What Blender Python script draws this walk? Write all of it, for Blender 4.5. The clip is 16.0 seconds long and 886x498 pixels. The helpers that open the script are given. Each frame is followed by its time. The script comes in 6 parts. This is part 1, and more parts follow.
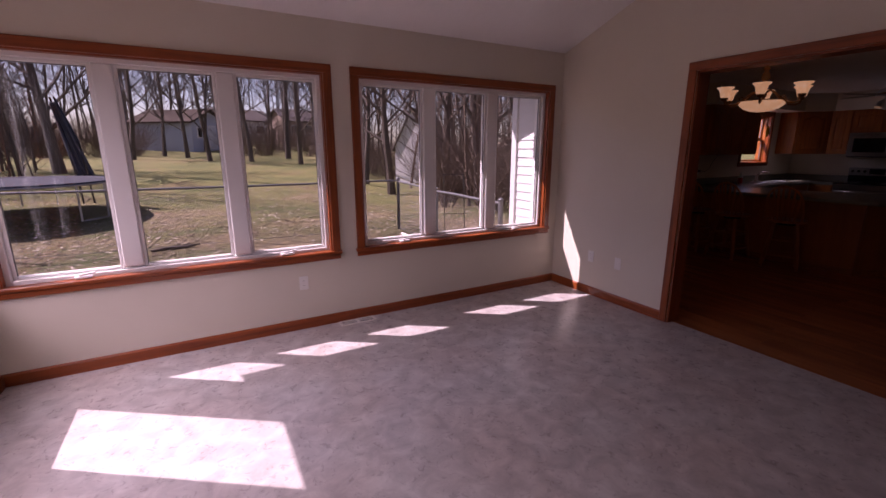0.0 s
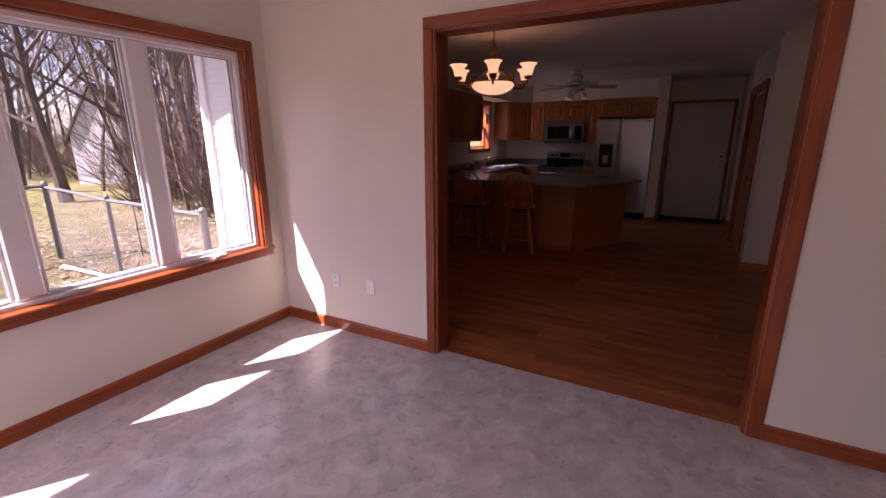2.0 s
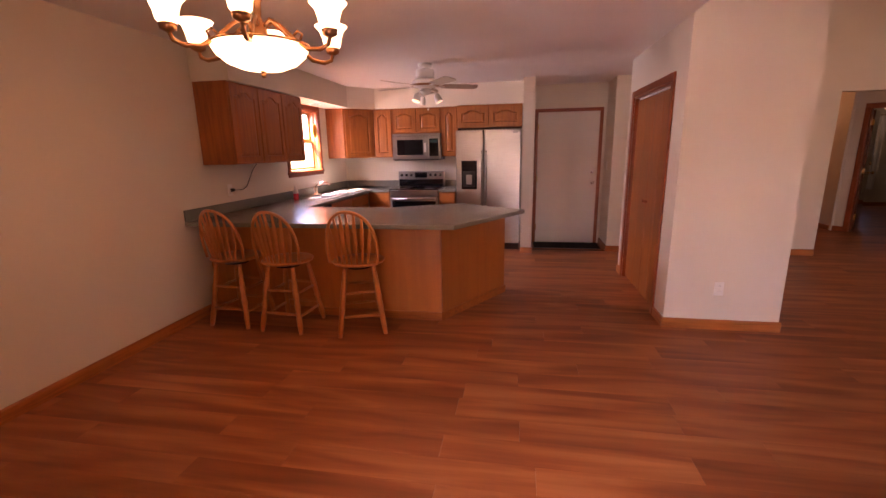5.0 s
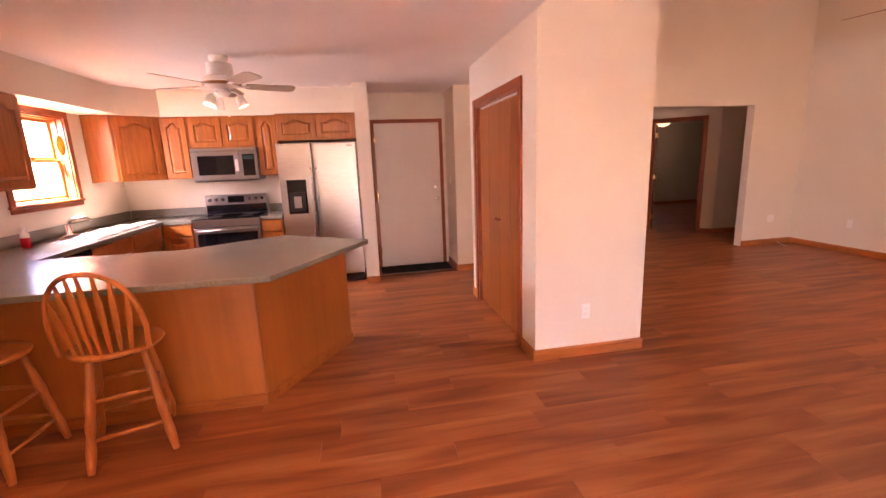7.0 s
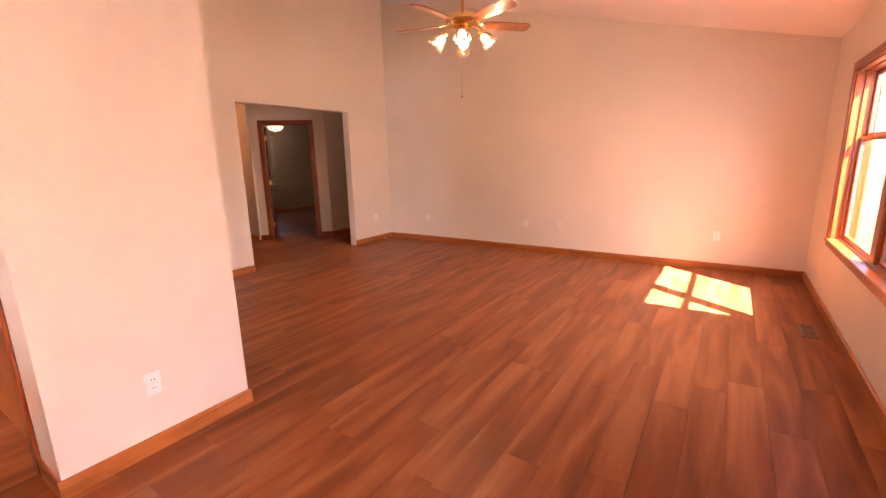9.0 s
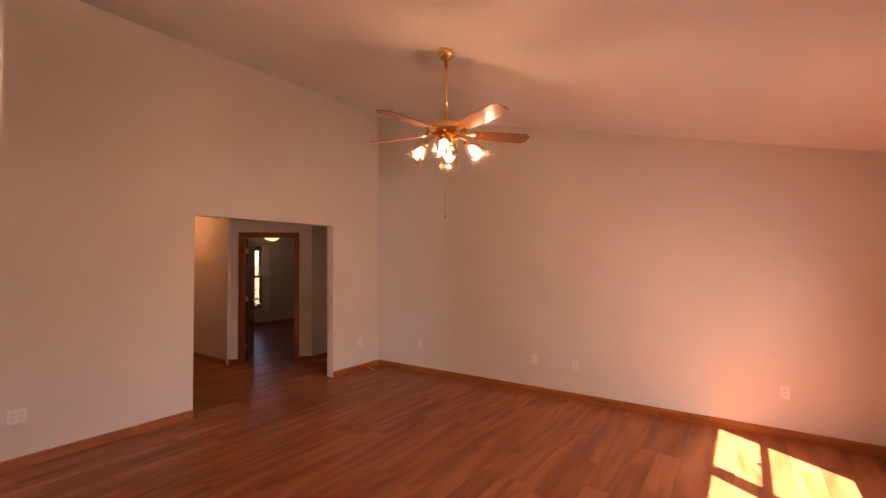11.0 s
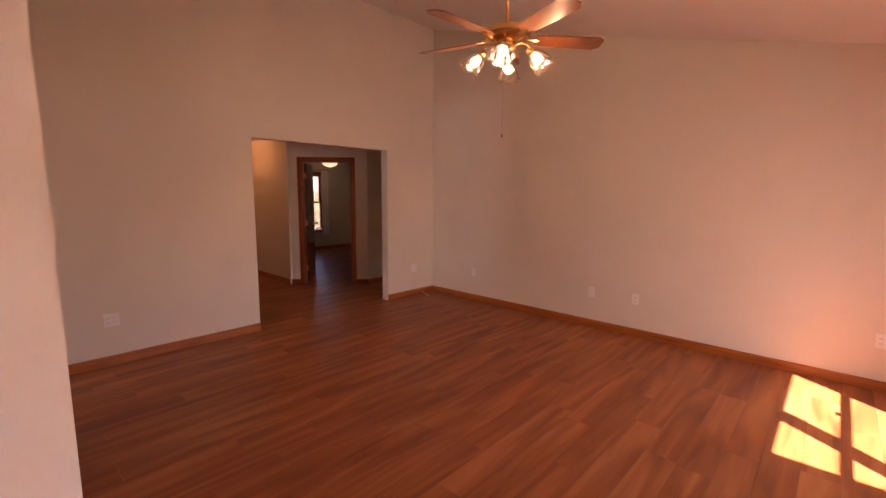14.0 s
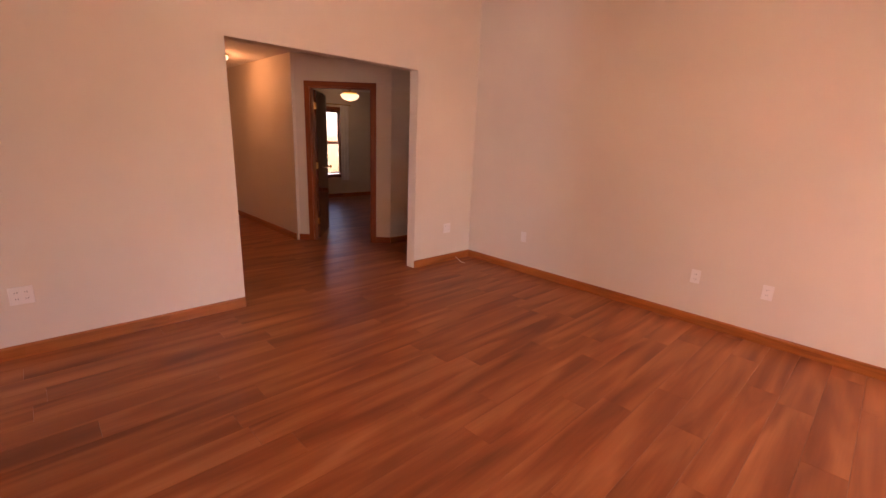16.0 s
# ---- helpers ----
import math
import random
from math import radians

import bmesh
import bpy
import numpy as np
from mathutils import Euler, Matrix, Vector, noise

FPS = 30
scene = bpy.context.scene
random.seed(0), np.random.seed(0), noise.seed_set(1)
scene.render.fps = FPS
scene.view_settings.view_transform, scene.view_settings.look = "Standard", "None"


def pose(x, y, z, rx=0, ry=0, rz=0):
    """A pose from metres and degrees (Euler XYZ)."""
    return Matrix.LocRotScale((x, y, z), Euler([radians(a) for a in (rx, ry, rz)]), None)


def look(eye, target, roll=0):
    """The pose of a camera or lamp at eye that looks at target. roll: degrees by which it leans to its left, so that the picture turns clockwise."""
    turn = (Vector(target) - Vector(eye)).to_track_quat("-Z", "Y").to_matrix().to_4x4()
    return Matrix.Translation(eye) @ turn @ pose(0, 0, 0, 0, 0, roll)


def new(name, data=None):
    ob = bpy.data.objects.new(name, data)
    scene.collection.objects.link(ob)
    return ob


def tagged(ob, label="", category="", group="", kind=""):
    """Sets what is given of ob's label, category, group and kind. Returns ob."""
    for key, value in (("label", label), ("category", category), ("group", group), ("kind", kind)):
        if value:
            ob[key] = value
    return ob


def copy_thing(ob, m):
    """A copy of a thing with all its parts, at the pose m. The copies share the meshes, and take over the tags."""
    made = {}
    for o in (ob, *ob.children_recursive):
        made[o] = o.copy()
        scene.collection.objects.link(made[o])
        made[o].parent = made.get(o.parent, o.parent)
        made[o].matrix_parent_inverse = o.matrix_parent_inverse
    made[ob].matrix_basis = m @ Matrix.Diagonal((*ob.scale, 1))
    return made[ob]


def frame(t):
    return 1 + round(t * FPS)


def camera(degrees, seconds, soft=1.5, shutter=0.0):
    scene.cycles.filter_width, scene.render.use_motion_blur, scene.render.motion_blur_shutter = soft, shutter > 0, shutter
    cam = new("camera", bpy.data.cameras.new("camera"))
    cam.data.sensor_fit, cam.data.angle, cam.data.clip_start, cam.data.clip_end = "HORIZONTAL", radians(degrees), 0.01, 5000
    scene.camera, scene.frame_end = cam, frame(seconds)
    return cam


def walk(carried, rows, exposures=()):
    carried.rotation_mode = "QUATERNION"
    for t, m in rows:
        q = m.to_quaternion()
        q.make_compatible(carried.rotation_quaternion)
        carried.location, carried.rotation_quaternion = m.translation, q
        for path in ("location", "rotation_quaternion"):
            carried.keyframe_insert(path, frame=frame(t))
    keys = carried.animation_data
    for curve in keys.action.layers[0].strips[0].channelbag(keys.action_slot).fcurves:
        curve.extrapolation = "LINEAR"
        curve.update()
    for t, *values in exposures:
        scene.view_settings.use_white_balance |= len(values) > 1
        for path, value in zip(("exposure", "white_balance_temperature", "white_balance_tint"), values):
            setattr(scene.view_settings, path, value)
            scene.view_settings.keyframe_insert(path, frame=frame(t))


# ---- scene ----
cam = camera(91.9, 16.0)
PATH = [
    (0, (0.035, 0.24, 1.489), (0.992, 1.936, 1.031), 0.0),
    (0.5, (0.187, 0.41, 1.504), (1.38, 1.952, 1.059), -1.9),
    (1, (0.462, 0.577, 1.466), (1.865, 1.909, 0.956), -0.7),
    (1.5, (0.784, 0.789, 1.483), (2.324, 1.971, 1.001), -0.2),
    (2, (1.104, 1.007, 1.47), (2.806, 1.927, 0.962), -0.2),
    (2.5, (1.51, 1.137, 1.447), (3.275, 1.936, 0.951), -0.0),
    (3, (1.868, 1.315, 1.523), (3.714, 1.896, 1.016), 0.5),
    (3.5, (2.252, 1.354, 1.461), (4.16, 1.734, 0.998), -1.5),
    (5.8, (3.498, 1.509, 1.495), (5.425, 1.804, 1.049), -0.4),
    (6, (3.577, 1.509, 1.491), (5.521, 1.698, 1.059), 0.2),
    (6.5, (3.8, 1.474, 1.481), (5.754, 1.378, 1.067), -0.5),
    (7, (4.006, 1.44, 1.496), (5.931, 1.079, 1.09), -2.2),
    (7.5, (4.224, 1.257, 1.478), (6.094, 0.651, 1.11), -0.9),
    (8, (4.402, 1.037, 1.455), (6.039, -0.048, 1.076), -0.4),
    (8.5, (4.529, 0.866, 1.427), (5.759, -0.644, 0.972), -1.8),
    (8.7, (4.52, 0.79, 1.387), (5.616, -0.819, 0.93), -1.5),
    (10.8, (4.867, -0.276, 1.615), (5.984, -1.934, 1.568), 0.2),
    (11, (4.859, -0.322, 1.604), (6.012, -1.955, 1.663), -0.4),
    (11.5, (4.852, -0.33, 1.699), (6.02, -1.929, 1.981), -0.9),
    (12, (4.842, -0.346, 1.727), (6.039, -1.879, 2.191), -2.7),
    (12.5, (4.851, -0.316, 1.71), (6.043, -1.83, 2.246), -3.1),
    (13, (4.86, -0.348, 1.691), (6.125, -1.845, 2.09), -3.0),
    (13.5, (4.866, -0.389, 1.64), (6.193, -1.883, 1.734), -0.6),
    (14, (4.933, -0.464, 1.561), (6.279, -1.919, 1.295), 0.5),
    (14.5, (5.175, -0.615, 1.493), (6.435, -2.121, 1.111), 1.8),
    (15, (5.376, -0.805, 1.475), (6.636, -2.288, 1.014), 1.5),
    (15.5, (5.635, -1.056, 1.464), (7.006, -2.439, 1.011), 2.3),
    (16, (5.988, -1.317, 1.452), (7.379, -2.664, 0.951), 2.3),
]
LEVELS = [(0.0, 0.7, 6500, 56), (1.0, 1.35, 6500, 55), (2.0, 2.15, 6450, 53), (3.7, 2.6, 6350, 52), (5.6, 6.1, 7900, 55), (6.5, 6.2, 7900, 54), (8.7, 6.5, 7750, 51), (10.8, 5.7, 7750, 51), (12.5, 5.9, 7750, 50), (14.0, 5.5, 7800, 54), (16.0, 6.15, 7800, 56)]
walk(cam, [(t, look(eye, target, roll)) for t, eye, target, roll in PATH], LEVELS)


# ---- world, sun and large lights ----
SLOPE_X, SLOPE_Y = 0.76, -0.535            # metres the sunlight travels sideways per metre of fall
sun_from = Vector((-SLOPE_X, -SLOPE_Y, 1.0)).normalized()
world = bpy.data.worlds.new("World")
scene.world = world
world.use_nodes = True
wn = world.node_tree
sky = wn.nodes.new("ShaderNodeTexSky")
sky.sky_type = 'NISHITA'
sky.sun_disc = False
sky.sun_elevation = math.asin(sun_from.z)
sky.sun_rotation = math.atan2(sun_from.x, sun_from.y)
wn.links.new(sky.outputs[0], wn.nodes["Background"].inputs[0])
wn.nodes["Background"].inputs[1].default_value = 0.07
sun = new("sun", bpy.data.lights.new("sun", 'SUN'))
sun.data.energy, sun.data.angle, sun.data.color = 5.0, radians(0.53), (1.0, 0.96, 0.90)
sun.matrix_world = look(sun_from * 60, (0, 0, 0))


def bulb(x, y, z, watts, size=0.03, colour=(1.0, 0.72, 0.42)):
    lamp = new("bulb_light", bpy.data.lights.new("bulb_light", 'POINT'))
    lamp.data.energy, lamp.data.shadow_soft_size, lamp.data.color = watts, size, colour
    lamp.location = (x, y, z)
    return lamp


def window_light(x, y, z, w, h, facing, watts, down=40, spread=110, colour=(1.0, 0.97, 0.93)):
    """An area lamp added outside a window to boost the sky's light, facing into the room (degrees from +x) and down."""
    lamp = new("window_light", bpy.data.lights.new("window_light", 'AREA'))
    lamp.data.shape, lamp.data.size, lamp.data.size_y, lamp.data.spread = 'RECTANGLE', w, h, radians(spread)
    lamp.data.energy, lamp.data.color = watts, colour
    lamp.matrix_world = pose(x, y, z, 90 - down, 0, facing - 90)
    return lamp


# Added fill lamps on top of the sky; power and aim set by room brightness.
window_light(-1.75, 2.47, 1.9, 2.3, 1.5, 0, 24.0, 62, 100)
window_light(3.10, -3.10, 1.7, 1.8, 1.3, -24, 3.2, 18, 140, (1.0, 0.96, 0.90))
window_light(8.765, 4.85, 2.0, 0.8, 0.8, -90, 2.8, 26, 160, (0.9, 0.95, 1.0))


# ---- materials ----
def mat(name, colour, rough=0.5, metal=0.0, **kw):
    m = bpy.data.materials.new(name)
    m.use_nodes = True
    b = m.node_tree.nodes["Principled BSDF"]
    b.inputs["Base Color"].default_value = (*colour, 1)
    b.inputs["Roughness"].default_value = rough
    b.inputs["Metallic"].default_value = metal
    for k, v in kw.items():
        b.inputs[k.replace("_", " ")].default_value = v
    return m


def node(m, kind, **kw):
    n = m.node_tree.nodes.new(kind)
    for k, v in kw.items():
        if k in n.inputs:
            n.inputs[k].default_value = v
        else:
            setattr(n, k, v)
    return n


def link(m, a, b):
    m.node_tree.links.new(a, b)


def coords(m, scale=(1, 1, 1), world_space=True, turn=(0, 0, 0)):
    mp = node(m, "ShaderNodeMapping")
    mp.inputs["Scale"].default_value = scale
    mp.inputs["Rotation"].default_value = turn
    if world_space:
        src = node(m, "ShaderNodeNewGeometry").outputs["Position"]
    else:
        src = node(m, "ShaderNodeTexCoord").outputs["Object"]
    link(m, src, mp.inputs["Vector"])
    return mp.outputs["Vector"]


def noise_tex(m, vec, scale, detail=4.0, rough=0.55, distort=0.0):
    n = node(m, "ShaderNodeTexNoise")
    n.inputs["Scale"].default_value, n.inputs["Detail"].default_value = scale, detail
    n.inputs["Roughness"].default_value, n.inputs["Distortion"].default_value = rough, distort
    link(m, vec, n.inputs["Vector"])
    return n.outputs["Fac"]


def ramp(m, fac, stops):
    r = node(m, "ShaderNodeValToRGB")
    while len(r.color_ramp.elements) < len(stops):
        r.color_ramp.elements.new(0.5)
    for e, (p, c) in zip(r.color_ramp.elements, stops):
        e.position, e.color = p, (*c, 1)
    link(m, fac, r.inputs["Fac"])
    return r.outputs["Color"]


def mix(m, a, b, fac, mode='MIX'):
    n = node(m, "ShaderNodeMix", data_type='RGBA', blend_type=mode)
    for sock, v in ((n.inputs[0], fac), (n.inputs[6], a), (n.inputs[7], b)):
        if isinstance(v, bpy.types.NodeSocket):
            link(m, v, sock)
        elif isinstance(v, (int, float)):
            sock.default_value = v
        else:
            sock.default_value = (*v, 1)
    return n.outputs[2]


def bump(m, height, strength=0.2, dist=0.01):
    n = node(m, "ShaderNodeBump")
    n.inputs["Strength"].default_value, n.inputs["Distance"].default_value = strength, dist
    link(m, height, n.inputs["Height"])
    link(m, n.outputs[0], m.node_tree.nodes["Principled BSDF"].inputs["Normal"])


def base(m, col, rough=None):
    b = m.node_tree.nodes["Principled BSDF"]
    link(m, col, b.inputs["Base Color"])
    if rough is not None:
        r = node(m, "ShaderNodeMapRange")
        r.inputs["To Min"].default_value, r.inputs["To Max"].default_value = rough[1], rough[2]
        link(m, rough[0], r.inputs["Value"])
        link(m, r.outputs[0], b.inputs["Roughness"])
    return m


def scaled(c, k):
    return tuple(min(1, v * k) for v in c)


def paint(name, c, rough=0.6, grain=260, strength=0.12, dist=0.003):
    m = mat(name, c, rough)
    v = coords(m)
    big = noise_tex(m, v, 0.9, 3)
    fine = noise_tex(m, v, grain, 2)
    base(m, ramp(m, big, [(0.3, scaled(c, 0.95)), (0.7, scaled(c, 1.03))]), (fine, rough - 0.08, rough + 0.1))
    bump(m, fine, strength, dist)
    return m


def wood(name, dark, light, rough=0.35, axis='z', grain=1.0, bump_k=0.08, coat=0.0):
    m = mat(name, light, rough)
    sc = {'x': (1.2, 22, 22), 'y': (22, 1.2, 22), 'z': (22, 22, 1.2)}[axis]
    v = coords(m, tuple(s * grain for s in sc), world_space=False)
    fib = noise_tex(m, v, 1.6, 8, 0.62, 0.6)
    v2 = coords(m, (1, 1, 1), world_space=False)
    big = noise_tex(m, v2, 2.2, 3)
    c1 = ramp(m, fib, [(0.26, dark), (0.55, light), (0.80, scaled(light, 1.10))])
    oi = node(m, "ShaderNodeObjectInfo")
    tint = ramp(m, oi.outputs["Random"], [(0.0, (0.86, 0.84, 0.82)), (1.0, (1.0, 1.0, 1.0))])
    c2 = mix(m, c1, tint, 1.0, 'MULTIPLY')
    c3 = mix(m, c2, ramp(m, big, [(0.35, (0.88, 0.86, 0.85)), (0.65, (1, 1, 1))]), 1.0, 'MULTIPLY')
    base(m, c3, (fib, rough - 0.06, rough + 0.12))
    bump(m, fib, bump_k, 0.002)
    if coat:
        m.node_tree.nodes["Principled BSDF"].inputs["Coat Weight"].default_value = coat
    return m


WALL = paint("wall_paint", (0.70, 0.64, 0.54))
CEIL = paint("ceiling_paint", (0.82, 0.80, 0.78), 0.8, 24, 0.35, 0.008)
OAK_Z = wood("trim_oak_upright", (0.155, 0.030, 0.007), (0.335, 0.075, 0.015), 0.33, 'z', coat=0.2)
OAK_X = wood("trim_oak_along_x", (0.155, 0.030, 0.007), (0.335, 0.075, 0.015), 0.33, 'x', coat=0.2)
OAK_Y = wood("trim_oak_along_y", (0.155, 0.030, 0.007), (0.335, 0.075, 0.015), 0.33, 'y', coat=0.2)
# Lighter copy of the trim oak: the indoor brightness is put into its colour.
OAK_LIT_X = wood("trim_oak_lit_along_x", (0.24, 0.068, 0.015), (0.47, 0.150, 0.033), 0.33, 'x', coat=0.2)
OAK_LIT_Y = wood("trim_oak_lit_along_y", (0.24, 0.068, 0.015), (0.47, 0.150, 0.033), 0.33, 'y', coat=0.2)
CAB_Z = wood("cabinet_oak", (0.25, 0.066, 0.012), (0.45, 0.140, 0.025), 0.36, 'z', coat=0.15)
CAB_H = wood("cabinet_oak_across", (0.25, 0.066, 0.012), (0.45, 0.140, 0.025), 0.36, 'y', coat=0.15)
PLY = wood("peninsula_ply", (0.37, 0.114, 0.019), (0.44, 0.141, 0.024), 0.38, 'z', 0.45, 0.03, coat=0.15)
STOOL = wood("stool_oak", (0.38, 0.112, 0.024), (0.54, 0.189, 0.044), 0.34, 'z', coat=0.2)
WHITE = paint("white_vinyl", (0.80, 0.79, 0.77), 0.4, 90, 0.03)
DOORPAINT = paint("door_paint", (0.72, 0.68, 0.63), 0.45, 120, 0.05)
PLASTIC = mat("white_plastic", (0.80, 0.78, 0.74), 0.35)
DARK = mat("dark_slot", (0.015, 0.014, 0.013), 0.6)
BLACK = mat("black_enamel", (0.012, 0.012, 0.014), 0.12)
BLACKGLASS = mat("black_glass", (0.006, 0.006, 0.008), 0.05)
CHROME = mat("chrome", (0.8, 0.8, 0.8), 0.12, 1.0)
BRASS = mat("polished_brass", (0.83, 0.56, 0.22), 0.16, 1.0)
BRONZE = mat("antique_bronze", (0.38, 0.20, 0.09), 0.32, 1.0)
GREYPLASTIC = mat("grey_plastic", (0.11, 0.11, 0.12), 0.4)
RUBBER = mat("black_rubber_mat", (0.03, 0.03, 0.033), 0.95)
RUBBER.node_tree.nodes["Principled BSDF"].inputs["Specular IOR Level"].default_value = 0.05
MIDGREY = mat("galvanised_steel", (0.33, 0.34, 0.35), 0.42, 0.9)


def steel():
    m = mat("stainless_steel", (0.60, 0.59, 0.57), 0.28, 1.0)
    v = coords(m, (4, 4, 160), False)
    f = noise_tex(m, v, 2.0, 4)
    base(m, ramp(m, f, [(0.3, (0.31, 0.305, 0.295)), (0.7, (0.40, 0.395, 0.385))]), (f, 0.24, 0.36))
    return m


STEEL = steel()


def laminate():
    m = mat("green_laminate", (0.15, 0.17, 0.13), 0.22)
    v = coords(m)
    f = noise_tex(m, v, 240, 3, 0.7)
    g = noise_tex(m, v, 60, 3)
    c = ramp(m, f, [(0.36, (0.125, 0.125, 0.095)), (0.5, (0.20, 0.20, 0.165)), (0.66, (0.28, 0.275, 0.235))])
    base(m, mix(m, c, ramp(m, g, [(0.3, (0.9, 0.9, 0.9)), (0.7, (1, 1, 1))]), 1.0, 'MULTIPLY'), (g, 0.18, 0.30))
    return m


COUNTER = laminate()


def planks():
    m = mat("laminate_planks", (0.30, 0.11, 0.05), 0.3)
    oi = node(m, "ShaderNodeObjectInfo")
    ge = node(m, "ShaderNodeNewGeometry")
    rnd = node(m, "ShaderNodeMath", operation='ADD')
    link(m, oi.outputs["Random"], rnd.inputs[0])
    link(m, ge.outputs["Random Per Island"], rnd.inputs[1])
    fr = node(m, "ShaderNodeMath", operation='FRACT')
    link(m, rnd.outputs[0], fr.inputs[0])
    off = node(m, "ShaderNodeCombineXYZ")
    k = node(m, "ShaderNodeMath", operation='MULTIPLY')
    k.inputs[1].default_value = 37.0
    link(m, fr.outputs[0], k.inputs[0])
    link(m, k.outputs[0], off.inputs[0])
    link(m, k.outputs[0], off.inputs[1])
    add = node(m, "ShaderNodeVectorMath", operation='ADD')
    link(m, ge.outputs["Position"], add.inputs[0])
    link(m, off.outputs[0], add.inputs[1])
    mp = node(m, "ShaderNodeMapping")
    mp.inputs["Scale"].default_value = (8.0, 0.9, 1.0)
    link(m, add.outputs[0], mp.inputs["Vector"])
    streak = noise_tex(m, mp.outputs[0], 1.0, 2.5, 0.42, 0.8)
    mp2 = node(m, "ShaderNodeMapping")
    mp2.inputs["Scale"].default_value = (70.0, 3.0, 1.0)
    link(m, add.outputs[0], mp2.inputs["Vector"])
    fine = noise_tex(m, mp2.outputs[0], 1.0, 4)
    c = ramp(m, streak, [(0.28, (0.19, 0.053, 0.018)), (0.46, (0.295, 0.090, 0.030)), (0.60, (0.385, 0.130, 0.044)), (0.76, (0.478, 0.184, 0.068))])
    c = mix(m, c, ramp(m, fine, [(0.3, (0.86, 0.84, 0.83)), (0.7, (1.0, 1.0, 1.0))]), 1.0, 'MULTIPLY')
    c = mix(m, c, ramp(m, fr.outputs[0], [(0.0, (0.90, 0.89, 0.88)), (1.0, (1.04, 1.04, 1.04))]), 1.0, 'MULTIPLY')
    base(m, c, (fine, 0.32, 0.46))
    m.node_tree.nodes["Principled BSDF"].inputs["Specular IOR Level"].default_value = 0.28
    bump(m, fine, 0.06, 0.002)
    return m


PLANK = planks()


def sheet_vinyl():
    m = mat("marbled_vinyl", (0.5, 0.47, 0.45), 0.3)
    v = coords(m)
    a = noise_tex(m, v, 8.0, 5, 0.58, 0.5)
    b = noise_tex(m, v, 22, 5, 0.6, 1.2)
    d = noise_tex(m, v, 2.0, 3)
    c = ramp(m, a, [(0.30, (0.36, 0.335, 0.325)), (0.50, (0.455, 0.425, 0.41)), (0.68, (0.56, 0.53, 0.505))])
    c = mix(m, c, ramp(m, b, [(0.32, (0.76, 0.74, 0.74)), (0.48, (1, 1, 1)), (0.7, (1.05, 1.02, 1.0))]), 0.22, 'MULTIPLY')
    c = mix(m, c, ramp(m, d, [(0.35, (0.98, 0.93, 0.92)), (0.65, (0.96, 0.98, 1.0))]), 1.0, 'MULTIPLY')
    base(m, c, (b, 0.22, 0.36))
    bump(m, b, 0.05, 0.003)
    return m


VINYL = sheet_vinyl()


def clear_glass(name="window_glass", tint=(1, 1, 1)):
    m = bpy.data.materials.new(name)
    m.use_nodes = True
    nt = m.node_tree
    nt.nodes.remove(nt.nodes["Principled BSDF"])
    tr, gl = nt.nodes.new("ShaderNodeBsdfTransparent"), nt.nodes.new("ShaderNodeBsdfGlossy")
    tr.inputs[0].default_value = (*tint, 1)
    gl.inputs["Roughness"].default_value = 0.02
    lw, mx = nt.nodes.new("ShaderNodeLayerWeight"), nt.nodes.new("ShaderNodeMixShader")
    pw, ma = nt.nodes.new("ShaderNodeMath"), nt.nodes.new("ShaderNodeMath")
    pw.operation, pw.inputs[1].default_value = 'POWER', 5.0
    ma.operation, ma.inputs[1].default_value, ma.inputs[2].default_value = 'MULTIPLY_ADD', 0.9, 0.035
    nt.links.new(lw.outputs["Facing"], pw.inputs[0])
    nt.links.new(pw.outputs[0], ma.inputs[0])
    nt.links.new(ma.outputs[0], mx.inputs[0])
    nt.links.new(tr.outputs[0], mx.inputs[1])
    nt.links.new(gl.outputs[0], mx.inputs[2])
    nt.links.new(mx.outputs[0], nt.nodes["Material Output"].inputs[0])
    return m


GLASS = clear_glass()
# Invented glass tints that cut the daylight entering the far and living rooms.
LIGHT_CUT_FAR = clear_glass("strong_light_cutting_glass", (0.34, 0.345, 0.34))
LIGHT_CUT = clear_glass("light_cutting_glass", (0.52, 0.525, 0.515))


def lamp_glass(name, colour, power):
    m = mat(name, scaled(colour, 0.8), 0.35)
    b = m.node_tree.nodes["Principled BSDF"]
    b.inputs["Emission Color"].default_value = (*colour, 1)
    b.inputs["Emission Strength"].default_value = power
    return m


def alabaster():
    m = lamp_glass("lit_alabaster_glass", (1.0, 0.52, 0.17), 0.22)
    f = noise_tex(m, coords(m), 14, 5, 0.6, 1.0)
    b = m.node_tree.nodes["Principled BSDF"]
    link(m, ramp(m, f, [(0.3, (0.85, 0.47, 0.18)), (0.6, (1.0, 0.66, 0.33)), (0.8, (1.0, 0.80, 0.52))]), b.inputs["Emission Color"])
    return m


AMBER = alabaster()
LITGLASS = lamp_glass("lit_frosted_glass", (1.0, 0.70, 0.38), 0.025)


def tulip_glass():
    m = clear_glass("fluted_clear_glass", (0.93, 0.88, 0.80))
    nt = m.node_tree
    for n in nt.nodes:
        if n.type == 'MATH' and n.operation == 'MULTIPLY_ADD':
            n.inputs[1].default_value, n.inputs[2].default_value = 0.75, 0.16
        if n.type == 'BSDF_GLOSSY':
            n.inputs["Roughness"].default_value = 0.09
        if n.type == 'MATH' and n.operation == 'POWER':
            n.inputs[1].default_value = 2.2
    return m


TULIP = tulip_glass()
LITBULB = lamp_glass("lit_bulb", (1.0, 0.74, 0.42), 0.36)
DIMGLASS = lamp_glass("lit_bowl_glass", (1.0, 0.74, 0.40), 0.027)


